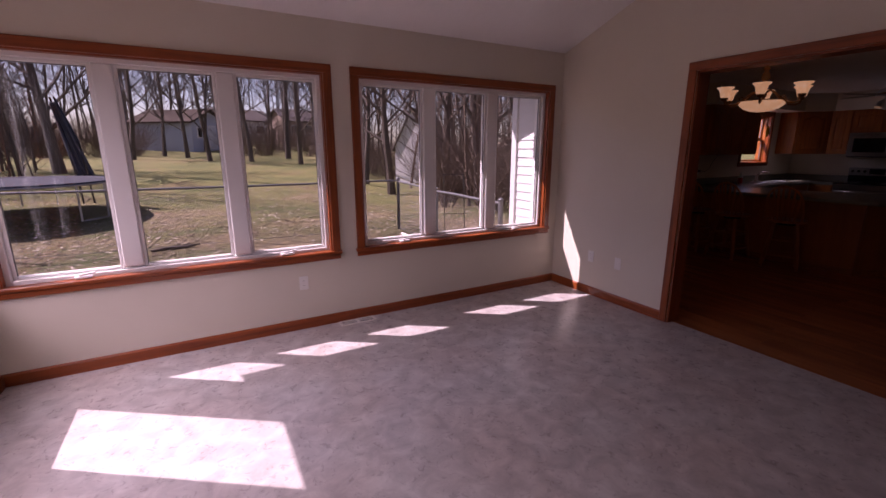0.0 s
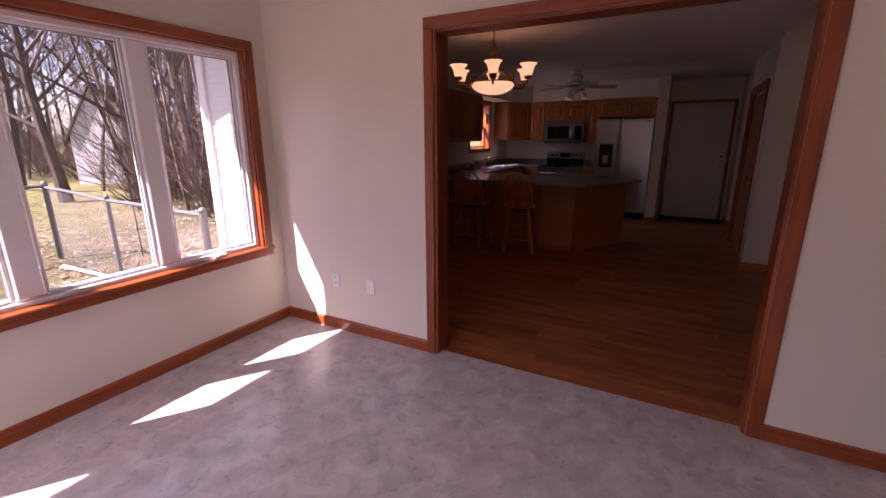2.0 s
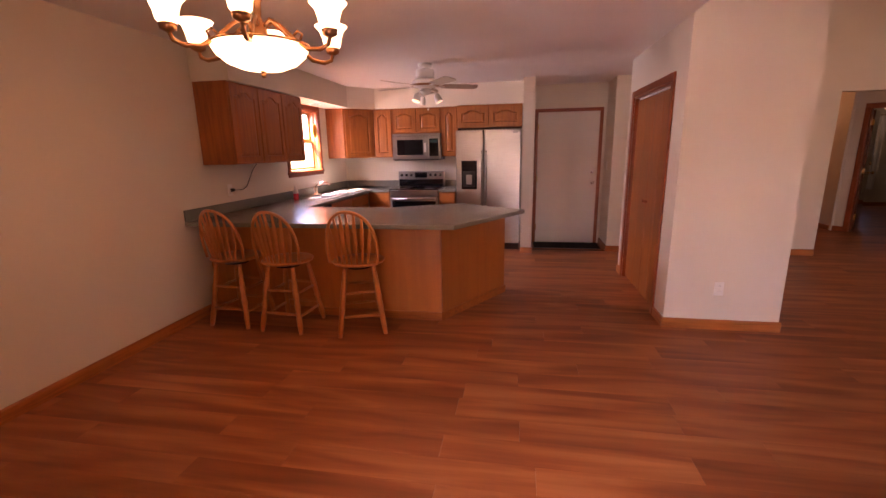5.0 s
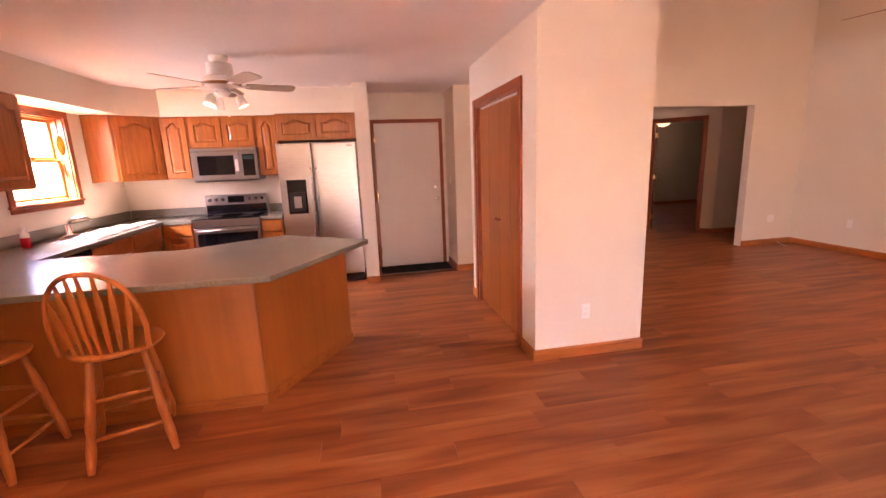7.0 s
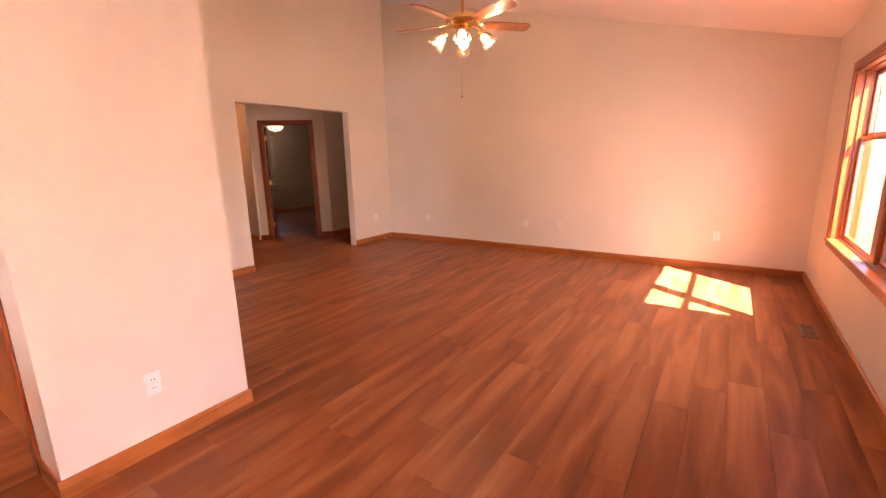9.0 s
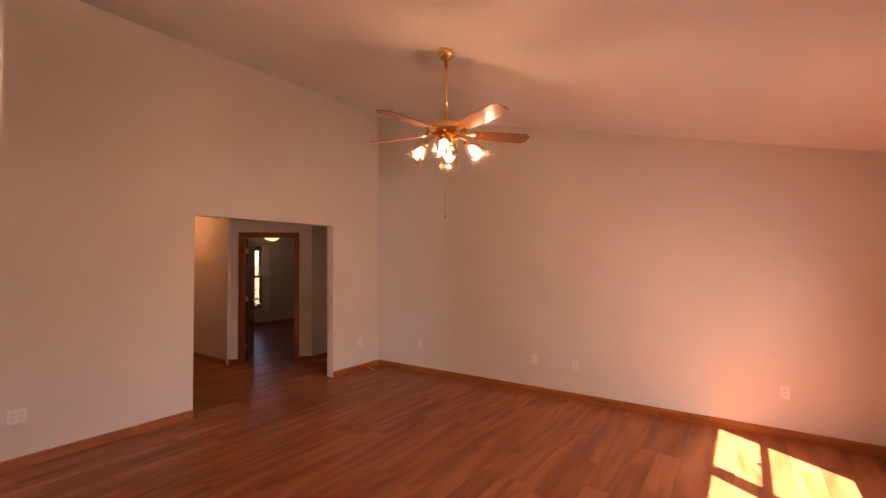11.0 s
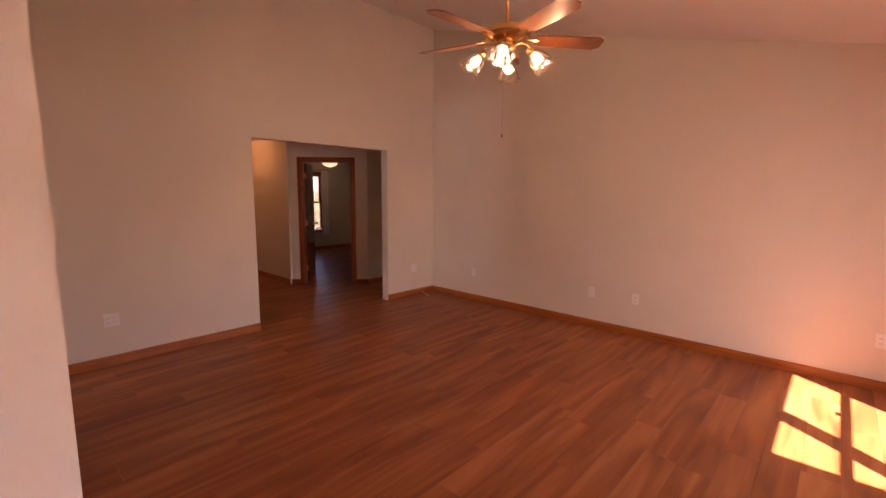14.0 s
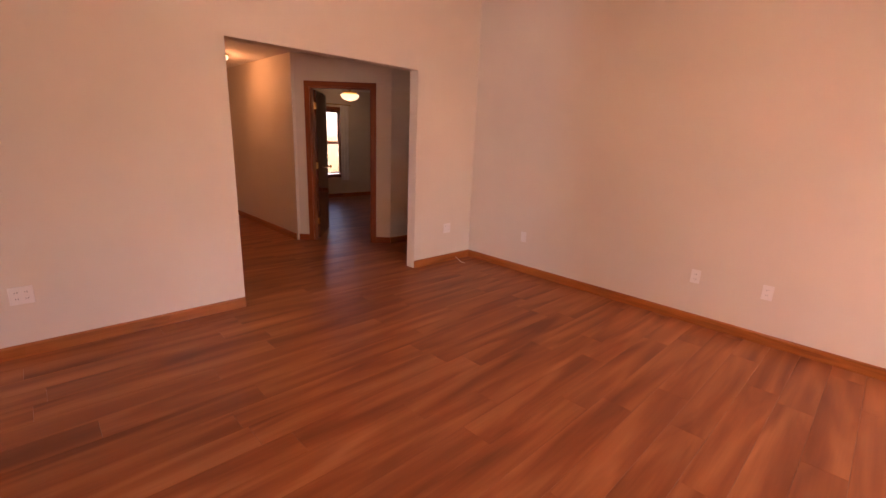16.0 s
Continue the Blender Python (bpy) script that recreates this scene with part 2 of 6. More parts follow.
# ---- mesh helpers ----
def link_mesh(name, bm, material, smooth=False):
    me = bpy.data.meshes.new(name)
    bmesh.ops.recalc_face_normals(bm, faces=bm.faces)
    bm.to_mesh(me)
    bm.free()
    me.materials.append(material)
    if smooth:
        for p in me.polygons:
            p.use_smooth = True
    return new(name, me)


def part(name, bm, material, parent, label="", smooth=False, at=None):
    ob = link_mesh(name, bm, material, smooth)
    ob.parent = parent
    if at is not None:
        ob.matrix_basis = at
    if label:
        tagged(ob, label)
    return ob


def thing(name, label, category, m=None, group="", kind=""):
    ob = new(name)
    ob.empty_display_size = 0.1
    if m is not None:
        ob.matrix_basis = m
    return tagged(ob, label, category, group, kind)


def box(x0, x1, y0, y1, z0, z1, bevel=0.0, bm=None, seg=1):
    bm = bm or bmesh.new()
    r = bmesh.ops.create_cube(bm, size=1.0)
    for v in r["verts"]:
        v.co = Vector(((x0 + x1) / 2 + v.co.x * (x1 - x0), (y0 + y1) / 2 + v.co.y * (y1 - y0), (z0 + z1) / 2 + v.co.z * (z1 - z0)))
    if bevel:
        es = {e for v in r["verts"] for e in v.link_edges}
        bmesh.ops.bevel(bm, geom=list(es), offset=bevel, segments=seg, affect='EDGES', profile=0.6)
    return bm


def prism(poly, z0, z1, bm=None, bevel=0.0):
    bm = bm or bmesh.new()
    lo = [bm.verts.new((x, y, z0)) for x, y in poly]
    hi = [bm.verts.new((x, y, z1)) for x, y in poly]
    n = len(poly)
    fs = [bm.faces.new(lo[::-1]), bm.faces.new(hi)]
    for i in range(n):
        fs.append(bm.faces.new((lo[i], lo[(i + 1) % n], hi[(i + 1) % n], hi[i])))
    if bevel:
        es = list({e for f in fs[:2] for e in f.edges})
        bmesh.ops.bevel(bm, geom=es, offset=bevel, segments=2, affect='EDGES', profile=0.5)
    return bm


def lathe(profile, segs=24, bm=None, m=None):
    bm = bm or bmesh.new()
    rings = []
    for r, z in profile:
        ring = []
        for i in range(segs):
            a = 2 * math.pi * i / segs
            co = Vector((r * math.cos(a), r * math.sin(a), z))
            ring.append(bm.verts.new(m @ co if m else co))
        rings.append(ring)
    for a, b in zip(rings, rings[1:]):
        for i in range(segs):
            bm.faces.new((a[i], a[(i + 1) % segs], b[(i + 1) % segs], b[i]))
    if profile[0][0] > 1e-4:
        bm.faces.new(rings[0][::-1])
    if profile[-1][0] > 1e-4:
        bm.faces.new(rings[-1])
    return bm


def fluted(profile, flutes, depth, scallop, m, segs=6):
    """A turned glass shade with flutes that grow deeper and a scalloped lip; profile from the neck to the lip."""
    bm = bmesh.new()
    n, k = flutes * segs, len(profile)
    walls = []
    for inset in (0.0, 0.0022):
        rings = []
        for j, (r, z) in enumerate(profile):
            f, ring = j / (k - 1), []
            for i in range(n):
                a = 2 * math.pi * i / n
                wave = math.cos(flutes * a)
                rr = (r - inset) * (1 + depth * f * wave)
                ring.append(bm.verts.new(m @ Vector((rr * math.cos(a), rr * math.sin(a), z - (scallop * wave if j == k - 1 else 0.0)))))
            rings.append(ring)
        walls.append(rings)
        for a, b in zip(rings, rings[1:]):
            for i in range(n):
                bm.faces.new((a[i], a[(i + 1) % n], b[(i + 1) % n], b[i]))
    for j in (0, k - 1):
        for i in range(n):
            bm.faces.new((walls[0][j][i], walls[0][j][(i + 1) % n], walls[1][j][(i + 1) % n], walls[1][j][i]))
    return bm


def tube(pts, radii, segs=8, bm=None, caps=True):
    bm = bm or bmesh.new()
    pts = [Vector(p) for p in pts]
    if isinstance(radii, (int, float)):
        radii = [radii] * len(pts)
    rings = []
    up = Vector((0, 0, 1))
    for i, p in enumerate(pts):
        d = (pts[min(i + 1, len(pts) - 1)] - pts[max(i - 1, 0)]).normalized()
        ref = up if abs(d.dot(up)) < 0.95 else Vector((1, 0, 0))
        a = d.cross(ref).normalized()
        b = d.cross(a)
        rings.append([bm.verts.new(p + (a * math.cos(2 * math.pi * k / segs) + b * math.sin(2 * math.pi * k / segs)) * radii[i]) for k in range(segs)])
    for r0, r1 in zip(rings, rings[1:]):
        for k in range(segs):
            bm.faces.new((r0[k], r0[(k + 1) % segs], r1[(k + 1) % segs], r1[k]))
    if caps:
        bm.faces.new(rings[0][::-1])
        bm.faces.new(rings[-1])
    return bm


def wall(name, along, c0, c1, u0, u1, z0, top, holes=(), material=None, splits=()):
    """A wall between c0 and c1 that runs from u0 to u1 along x or y, with holes (u0, u1, z0, z1); top is a height or a function of u."""
    tf = top if callable(top) else (lambda u: top)
    us = sorted({u0, u1, *splits, *[h[0] for h in holes], *[h[1] for h in holes]})
    bm = bmesh.new()

    def cell(a, b, za, zb, slanted):
        zt = (tf(a), tf(b)) if slanted else (zb, zb)
        pts = []
        for c in (c0, c1):
            for u, z in ((a, za), (b, za), (b, zt[1]), (a, zt[0])):
                pts.append(bm.verts.new((u, c, z) if along == 'x' else (c, u, z)))
        q = pts
        for f in ((0, 1, 2, 3), (7, 6, 5, 4), (0, 4, 5, 1), (1, 5, 6, 2), (2, 6, 7, 3), (3, 7, 4, 0)):
            bm.faces.new([q[i] for i in f])
    for a, b in zip(us, us[1:]):
        hs = sorted([h for h in holes if h[0] <= a + 1e-6 and h[1] >= b - 1e-6], key=lambda h: h[2])
        z = z0
        for h in hs:
            if h[2] > z + 1e-4:
                cell(a, b, z, h[2], False)
            z = h[3]
        cell(a, b, z, None, True)
    ob = link_mesh(name, bm, material or WALL)
    return tagged(ob, "beige painted plaster wall", "wall", kind="structure")


def slab(name, corners, thick, material, label, cat="ceiling"):
    bm = bmesh.new()
    lo = [bm.verts.new(c) for c in corners]
    hi = [bm.verts.new((c[0], c[1], c[2] + thick)) for c in corners]
    n = len(corners)
    bm.faces.new(lo)
    bm.faces.new(hi)
    for i in range(n):
        bm.faces.new((lo[i], lo[(i + 1) % n], hi[(i + 1) % n], hi[i]))
    return tagged(link_mesh(name, bm, material), label, cat, kind="structure")


# ---- the plan ----
SW, SE, SN, SS = -1.20, 3.475, 3.77, -1.80         # sunroom faces
DW, LW = 3.62, 3.76                                # west faces of dining and living room
KN, KE = 4.36, 10.17                               # north and east faces of the kitchen
LE, LS = 9.585, -5.25                              # east and south faces of the living room
FLAT = 2.42
CX1_ = 8.53


def vault(x):
    return 2.42 + 0.2537 * (x - 3.71)


def sun_roof(y):
    return 2.44 + 0.36 * ((SN - y) if y > 0.985 else (y - SS))


N_WIN = [(-1.17, 1.021), (1.17, 3.36)]
NZ0, NZ1 = 0.64, 2.055
W_WIN = [(3.0, 3.71, 0.58, 2.20), (2.17, 2.88, 0.58, 2.20), (1.34, 2.05, 0.58, 2.20)]
TR = 0.065
wall("wall_sunroom_north", 'x', SN, SN + 0.16, SW - 0.14, SE, -0.6, 2.44, [(a + TR, b - TR, NZ0, NZ1) for a, b in N_WIN])
wall("wall_sunroom_west", 'y', SW - 0.14, SW, SS - 0.14, SN, -0.6, sun_roof, W_WIN, splits=(0.985,))
wall("wall_sunroom_south", 'x', SS - 0.14, SS, SW, SE, -0.6, 2.44)
wall("wall_sunroom_east", 'y', SE, DW, 0.248, 4.52, -0.6, lambda y: sun_roof(y) if y < SN else 2.44, [(0.55, 2.345, -0.02, 2.07)], splits=(0.985, SN))
wall("wall_living_west", 'y', SE, LW, SS - 0.14, 0.248, -0.6, lambda y: max(2.44, sun_roof(y) if y > SS else 0), splits=(SS,))
wall("wall_living_southwest", 'y', 3.60, LW, LS - 0.14, SS - 0.14, -0.6, 2.44, [(-4.25, -2.14, 0.62, 2.0)])
wall("wall_kitchen_north", 'x', KN, KN + 0.16, DW, KE + 0.14, -0.6, 2.44, [(8.33, 9.20, 1.24, 2.06)])
wall("wall_kitchen_east", 'y', KE, KE + 0.14, 0.05, KN, -0.6, 2.44)
wall("wall_fridge_fin", 'x', 1.27, 1.43, 9.36, KE, 0, FLAT)
wall("wall_entry_side", 'x', 0.05, 0.19, LE + 0.125, KE, 0, FLAT)
wall("wall_living_east", 'y', LE, LE + 0.125, LS, 0.19, -0.3, lambda y: vault(LE + 0.06), [(-4.345, -2.49, -0.02, 2.113)])
wall("wall_living_south", 'x', LS - 0.14, LS, LW, LE + 0.125, -0.3, lambda x: vault(x) + 0.05)
wall("wall_above_flat_ceiling", 'x', 0.248, 0.33, LW, LE, FLAT + 0.1, lambda x: vault(x) + 0.05)
slab("ceiling_kitchen", [(DW, 0.248, FLAT), (KE + 0.1, 0.248, FLAT), (KE + 0.1, KN, FLAT), (DW, KN, FLAT)], 0.1, CEIL, "white textured flat ceiling")
slab("ceiling_passage", [(CX1_, -0.62, FLAT), (LE, -0.62, FLAT), (LE, 0.248, FLAT), (CX1_, 0.248, FLAT)], 0.1, CEIL, "white textured flat ceiling")
slab("ceiling_entry", [(LE, 0.05, FLAT), (KE + 0.1, 0.05, FLAT), (KE + 0.1, 0.248, FLAT), (LE, 0.248, FLAT)], 0.1, CEIL, "white textured flat ceiling")
wall("wall_hall_west", 'y', LE, LE + 0.125, -5.8, LS - 0.14, 0, FLAT)
slab("ceiling_living", [(LW - 0.1, LS - 0.1, vault(LW - 0.1)), (LE + 0.12, LS - 0.1, vault(LE + 0.12)), (LE + 0.12, 0.33, vault(LE + 0.12)), (LW - 0.1, 0.33, vault(LW - 0.1))], 0.1, CEIL, "white textured vaulted ceiling")
slab("ceiling_sunroom_north", [(SW, SN, 2.44), (SE, SN, 2.44), (SE, 0.985, sun_roof(0.985)), (SW, 0.985, sun_roof(0.985))], 0.1, CEIL, "white sloped sunroom ceiling")
slab("ceiling_sunroom_south", [(SW, 0.985, sun_roof(0.985)), (SE, 0.985, sun_roof(0.985)), (SE, SS, 2.44), (SW, SS, 2.44)], 0.1, CEIL, "white sloped sunroom ceiling")
# closet block with a capped top
CX0, CX1, CY0, CY1, CTOP = 6.80, 8.53, -0.62, 0.248, 2.545
wall("wall_closet_front", 'y', CX0, CX0 + 0.11, CY0, CY1, 0, CTOP)
wall("wall_closet_north", 'x', CY1 - 0.11, CY1, CX0 + 0.11, CX1, 0, FLAT + 0.1, [(7.12, 8.31, -0.02, 2.0)])
wall("wall_closet_south", 'x', CY0, CY0 + 0.11, CX0 + 0.11, CX1, 0, CTOP)
wall("wall_closet_end", 'y', CX1 - 0.11, CX1, CY0 + 0.11, CY1 - 0.11, 0, CTOP)
slab("ledge_closet", [(CX0 + 0.11, CY0 + 0.11, CTOP - 0.1), (CX1 - 0.11, CY0 + 0.11, CTOP - 0.1), (CX1 - 0.11, CY1 - 0.11, CTOP - 0.1), (CX0 + 0.11, CY1 - 0.11, CTOP - 0.1)], 0.09, WALL, "beige painted ledge over the closet", "ledge")
# hall and the room behind it
wall("wall_hall_north", 'x', -2.2, -2.1, LE + 0.125, 14.2, 0, FLAT)
wall("wall_hall_end", 'y', 14.2, 14.3, -4.02, -2.1, 0, FLAT)
wall("wall_hall_south", 'x', -4.02, -3.90, 11.56, 14.2, 0, FLAT)
wall("wall_hall_west_return", 'y', 10.68, 10.80, -5.7, -4.83, 0, FLAT)
wall("wall_hall_close", 'x', -5.8, -5.7, LE + 0.125, 10.80, 0, FLAT)
wall("wall_room_north", 'x', -4.14, -4.02, 11.75, 15.2, 0, FLAT)
wall("wall_room_east", 'y', 15.05, 15.2, -9.0, -4.14, 0, FLAT, [(-6.70, -5.95, 0.53, 1.97)])
wall("wall_room_south", 'x', -9.1, -9.0, 10.68, 15.2, 0, FLAT)
wall("wall_room_west", 'y', 10.68, 10.80, -9.0, -5.8, 0, FLAT)
slab("ceiling_hall", [(LE + 0.125, -9.0, FLAT), (15.2, -9.0, FLAT), (15.2, -2.1, FLAT), (LE + 0.125, -2.1, FLAT)], 0.1, CEIL, "white flat hall ceiling")


def oriented_wall(name, p, q, thick, z1, hole):
    """A wall from p to q with one door hole (from, to, height) measured along it."""
    d = Vector((q[0] - p[0], q[1] - p[1]))
    ob = wall(name, 'x', 0, thick, 0, d.length, 0, z1, [(hole[0], hole[1], -0.02, hole[2])])
    ob.matrix_basis = pose(p[0], p[1], 0, 0, 0, math.degrees(math.atan2(d.y, d.x)))
    return ob


DIAG_A, DIAG_B = (10.68, -4.83), (11.58, -3.92)
diag = oriented_wall("wall_hall_diagonal", DIAG_A, DIAG_B, -0.12, FLAT, (0.26, 1.06, 2.03))


# ---- floors ----
def floor_box(name, x0, x1, y0, y1, z0, z1, material, label):
    return tagged(link_mesh(name, box(x0, x1, y0, y1, z0, z1), material), label, "floor", kind="structure")


floor_box("floor_sunroom", SW, SE + 0.06, SS, SN, -0.2, 0.0, VINYL, "grey marbled sheet vinyl floor")
subfloor = floor_box("floor", SE + 0.06, 15.2, -9.0, KN, -0.2, -0.012, DARK, "reddish brown laminate plank floor")


# ---- building things ----
def full(ob):
    m = ob.matrix_basis.copy()
    while ob.parent:
        ob = ob.parent
        m = ob.matrix_basis @ m
    return m


def put(name, bm, material, parent, label="", smooth=False):
    """A part given in world coordinates."""
    bm.transform(full(parent).inverted())
    return part(name, bm, material, parent, label, smooth)


def oak(along):
    return {'x': OAK_X, 'y': OAK_Y, 'z': OAK_Z}[along]


def uv_box(along, u0, u1, c0, c1, z0, z1, bevel=0.0):
    return box(u0, u1, c0, c1, z0, z1, bevel) if along == 'x' else box(c0, c1, u0, u1, z0, z1, bevel)


def casing(parent, along, face, out, u0, u1, z0, z1, w=TR, t=0.018):
    """Door or window casing round the hole u0..u1, z0..z1 on the wall face; out is the way into the room."""
    c0, c1 = sorted((face, face + out * t))
    put("side_casing", uv_box(along, u0 - w, u0, c0, c1, z0, z1, 0.004), OAK_Z, parent)
    put("side_casing", uv_box(along, u1, u1 + w, c0, c1, z0, z1, 0.004), OAK_Z, parent)
    put("head_casing", uv_box(along, u0 - w, u1 + w, c0, c1, z1, z1 + w, 0.004), oak(along), parent)


def jambs(parent, along, c0, c1, u0, u1, z0, z1, t=0.018):
    put("jamb", uv_box(along, u0, u0 + t, c0, c1, z0, z1), OAK_Z, parent)
    put("jamb", uv_box(along, u1 - t, u1, c0, c1, z0, z1), OAK_Z, parent)
    put("head_jamb", uv_box(along, u0 + t, u1 - t, c0, c1, z1 - t, z1), oak(along), parent)


# ---- trim of the rooms ----
def baseboard(along, u0, u1, face, out, h=0.085, t=0.014):
    bm = bmesh.new()
    prof = [(0, 0), (t, 0), (t, h - 0.012), (t * 0.45, h), (0, h)]
    ends = []
    for u in (u0, u1):
        ends.append([bm.verts.new((u, face + out * a, z) if along == 'x' else (face + out * a, u, z)) for a, z in prof])
    n = len(prof)
    for i in range(n):
        bm.faces.new((ends[0][i], ends[0][(i + 1) % n], ends[1][(i + 1) % n], ends[1][i]))
    bm.faces.new(ends[0])
    bm.faces.new(ends[1][::-1])
    # Indoor runs take the brightened copy of the trim oak.
    indoors = (u0 + u1) / 2 > SE if along == 'x' else face > SE + 0.05
    timber = {'x': OAK_LIT_X, 'y': OAK_LIT_Y}[along] if indoors else oak(along)
    return tagged(link_mesh("baseboard", bm, timber), ("lit-toned stained oak" if indoors else "stained oak") + " baseboard along the wall", "baseboard", kind="structure")


for args in (('x', SW, SE, SN, -1), ('y', 2.41, SN - 0.014, SE, -1), ('y', SS, 0.485, SE, -1), ('y', SS, SN - 0.014, SW, 1), ('x', SW, SE, SS, 1),
             ('y', 2.41, KN, DW, 1), ('x', DW + 0.014, 6.70, KN, -1), ('y', 0.248, 0.485, DW, 1), ('y', LS, 0.248, LW, 1),
             ('x', LW + 0.014, LE - 0.014, LS, 1), ('y', LS, -4.345, LE, -1), ('y', -2.49, 0.19, LE, -1),
             ('y', CY0 - 0.014, CY1 + 0.014, CX0, -1), ('x', CX0, 7.055, CY1, 1), ('x', 8.375, CX1, CY1, 1), ('x', CX0, CX1, CY0, -1), ('y', CY0, CY1, CX1, 1),
             ('y', 1.27, 1.43, 9.36, -1), ('x', 9.36, KE, 1.27, -1), ('x', LE, KE, 0.19, 1),
             ('x', 11.60, 14.2, -3.90, 1), ('y', -5.7, -4.83, 10.68, -1), ('x', LE + 0.125, 14.2, -2.2, -1),
             ('y', -9.0, -4.14, 15.05, -1), ('y', -4.36, -2.2, 14.2, -1)):
    baseboard(*args)


def opening_trim(name, label, along, faces, u0, u1, z1):
    t = thing(name, label, "door casing", kind="structure")
    (f0, o0), (f1, o1) = faces
    jambs(t, along, min(f0, f1), max(f0, f1), u0, u1, 0, z1, 0.016)
    casing(t, along, f0, o0, u0, u1, 0, z1)
    casing(t, along, f1, o1, u0, u1, 0, z1)
    return t


opening_trim("door_frame_sunroom", "stained oak casing round the wide opening", 'y', ((SE, -1), (DW, 1)), 0.55, 2.345, 2.07)


# ---- windows ----
def sash_window(name, label, along, face, out, u0, u1, z0, z1, lights, wall_t, double_hung=False, cranks=True, meet=0.5):
    """Window in the hole u0..u1, z0..z1 of a wall; face is the room side and out points into the room."""
    w = thing(name, label, "window", kind="structure")
    casing(w, along, face, out, u0, u1, z0, z1)
    put("window_sill", uv_box(along, u0 - TR - 0.012, u1 + TR + 0.012, *sorted((face + out * 0.028, face - out * 0.05)), z0 - 0.026, z0 + 0.004, 0.006), oak(along), w, "stained oak window stool")
    put("apron", uv_box(along, u0 - TR, u1 + TR, *sorted((face + out * 0.016, face)), z0 - 0.066, z0 - 0.028, 0.003), oak(along), w)
    jd = 0.05
    put("jamb", uv_box(along, u0, u0 + 0.012, *sorted((face, face - out * jd)), z0, z1), OAK_Z, w)
    put("jamb", uv_box(along, u1 - 0.012, u1, *sorted((face, face - out * jd)), z0, z1), OAK_Z, w)
    put("head_jamb", uv_box(along, u0 + 0.012, u1 - 0.012, *sorted((face, face - out * jd)), z1 - 0.012, z1), oak(along), w)
    fa, fb = sorted((face - out * jd, face - out * (wall_t + 0.01)))
    # Panes of these windows are darkened to let less light in.
    cuts_light = double_hung and along == 'y'
    b, mull = (0.022 if double_hung else 0.042), 0.118
    frame_mat = (CAB_Z if along == 'x' else OAK_Z) if double_hung else WHITE
    put("window_frame", uv_box(along, u0, u0 + b, fa, fb, z0, z1, 0.004), frame_mat, w)
    put("window_frame", uv_box(along, u1 - b, u1, fa, fb, z0, z1, 0.004), frame_mat, w)
    put("window_frame", uv_box(along, u0 + b, u1 - b, fa, fb, z1 - b, z1, 0.004), frame_mat, w)
    put("window_frame", uv_box(along, u0 + b, u1 - b, fa, fb, z0, z0 + b * 0.7, 0.004), frame_mat, w)
    span = (u1 - u0 - 2 * b - mull * (lights - 1)) / lights
    g = face - out * (jd + 0.045)
    for i in range(lights):
        a = u0 + b + i * (span + mull)
        if i:
            put("mullion", uv_box(along, a - mull, a, fa + 0.004, fb - 0.004, z0 + b, z1 - b, 0.008), frame_mat, w)
        parts = [(z0 + b * 0.7, z1 - b)]
        if double_hung:
            zm = z0 + (z1 - z0) * meet
            parts = [(z0 + b, zm), (zm, z1 - b)]
        for k, (za, zb) in enumerate(parts):
            gg = g - out * 0.035 * k
            s = 0.021 if not double_hung else 0.026
            sa, sb = sorted((gg - out * 0.018, gg + out * 0.018))
            sash = put("sash", uv_box(along, a, a + s, sa, sb, za, zb, 0.004), frame_mat, w)
            put("stile", uv_box(along, a + span - s, a + span, sa, sb, za, zb, 0.004), frame_mat, sash)
            put("rail", uv_box(along, a + s, a + span - s, sa, sb, za, za + s, 0.004), frame_mat, sash)
            put("rail", uv_box(along, a + s, a + span - s, sa, sb, zb - s, zb, 0.004), frame_mat, sash)
            for q in ((a + s, a + s + 0.003), (a + span - s - 0.003, a + span - s)):
                put("gasket", uv_box(along, *q, gg - 0.007, gg + 0.007, za + s, zb - s), GREYPLASTIC, sash)
            put("gasket", uv_box(along, a + s, a + span - s, gg - 0.007, gg + 0.007, zb - s - 0.005, zb - s), GREYPLASTIC, sash)
            pane = put("pane", uv_box(along, a + s, a + span - s, gg - 0.002, gg + 0.002, za + s, zb - s), (LIGHT_CUT_FAR if face > 12 else LIGHT_CUT) if cuts_light else GLASS, w, "clear window glass")
            pane.visible_shadow = cuts_light
            if double_hung and k == 0:
                put("sash_lock", uv_box(along, a + span / 2 - 0.03, a + span / 2 + 0.03, *sorted((gg + out * 0.018, gg + out * 0.04)), zb - 0.02, zb + 0.004, 0.004), BRASS, w)
        if cranks and i in (0, lights - 1):
            c = a + (0.62 if i == 0 else 0.45) * span
            cy = face - out * (jd - 0.012)
            crank = put("crank", uv_box(along, c - 0.05, c + 0.05, *sorted((cy, cy + out * 0.03)), z0 + 0.004, z0 + 0.024, 0.006), WHITE, w, "white folding window crank")
            p0, p1 = (c - 0.02, cy + out * 0.02, z0 + 0.03), (c + 0.07, cy + out * 0.03, z0 + 0.045)
            if along == 'y':
                p0, p1 = (p0[1], p0[0], p0[2]), (p1[1], p1[0], p1[2])
            put("crank_arm", tube([p0, p1], 0.007, 8), WHITE, crank)
    return w


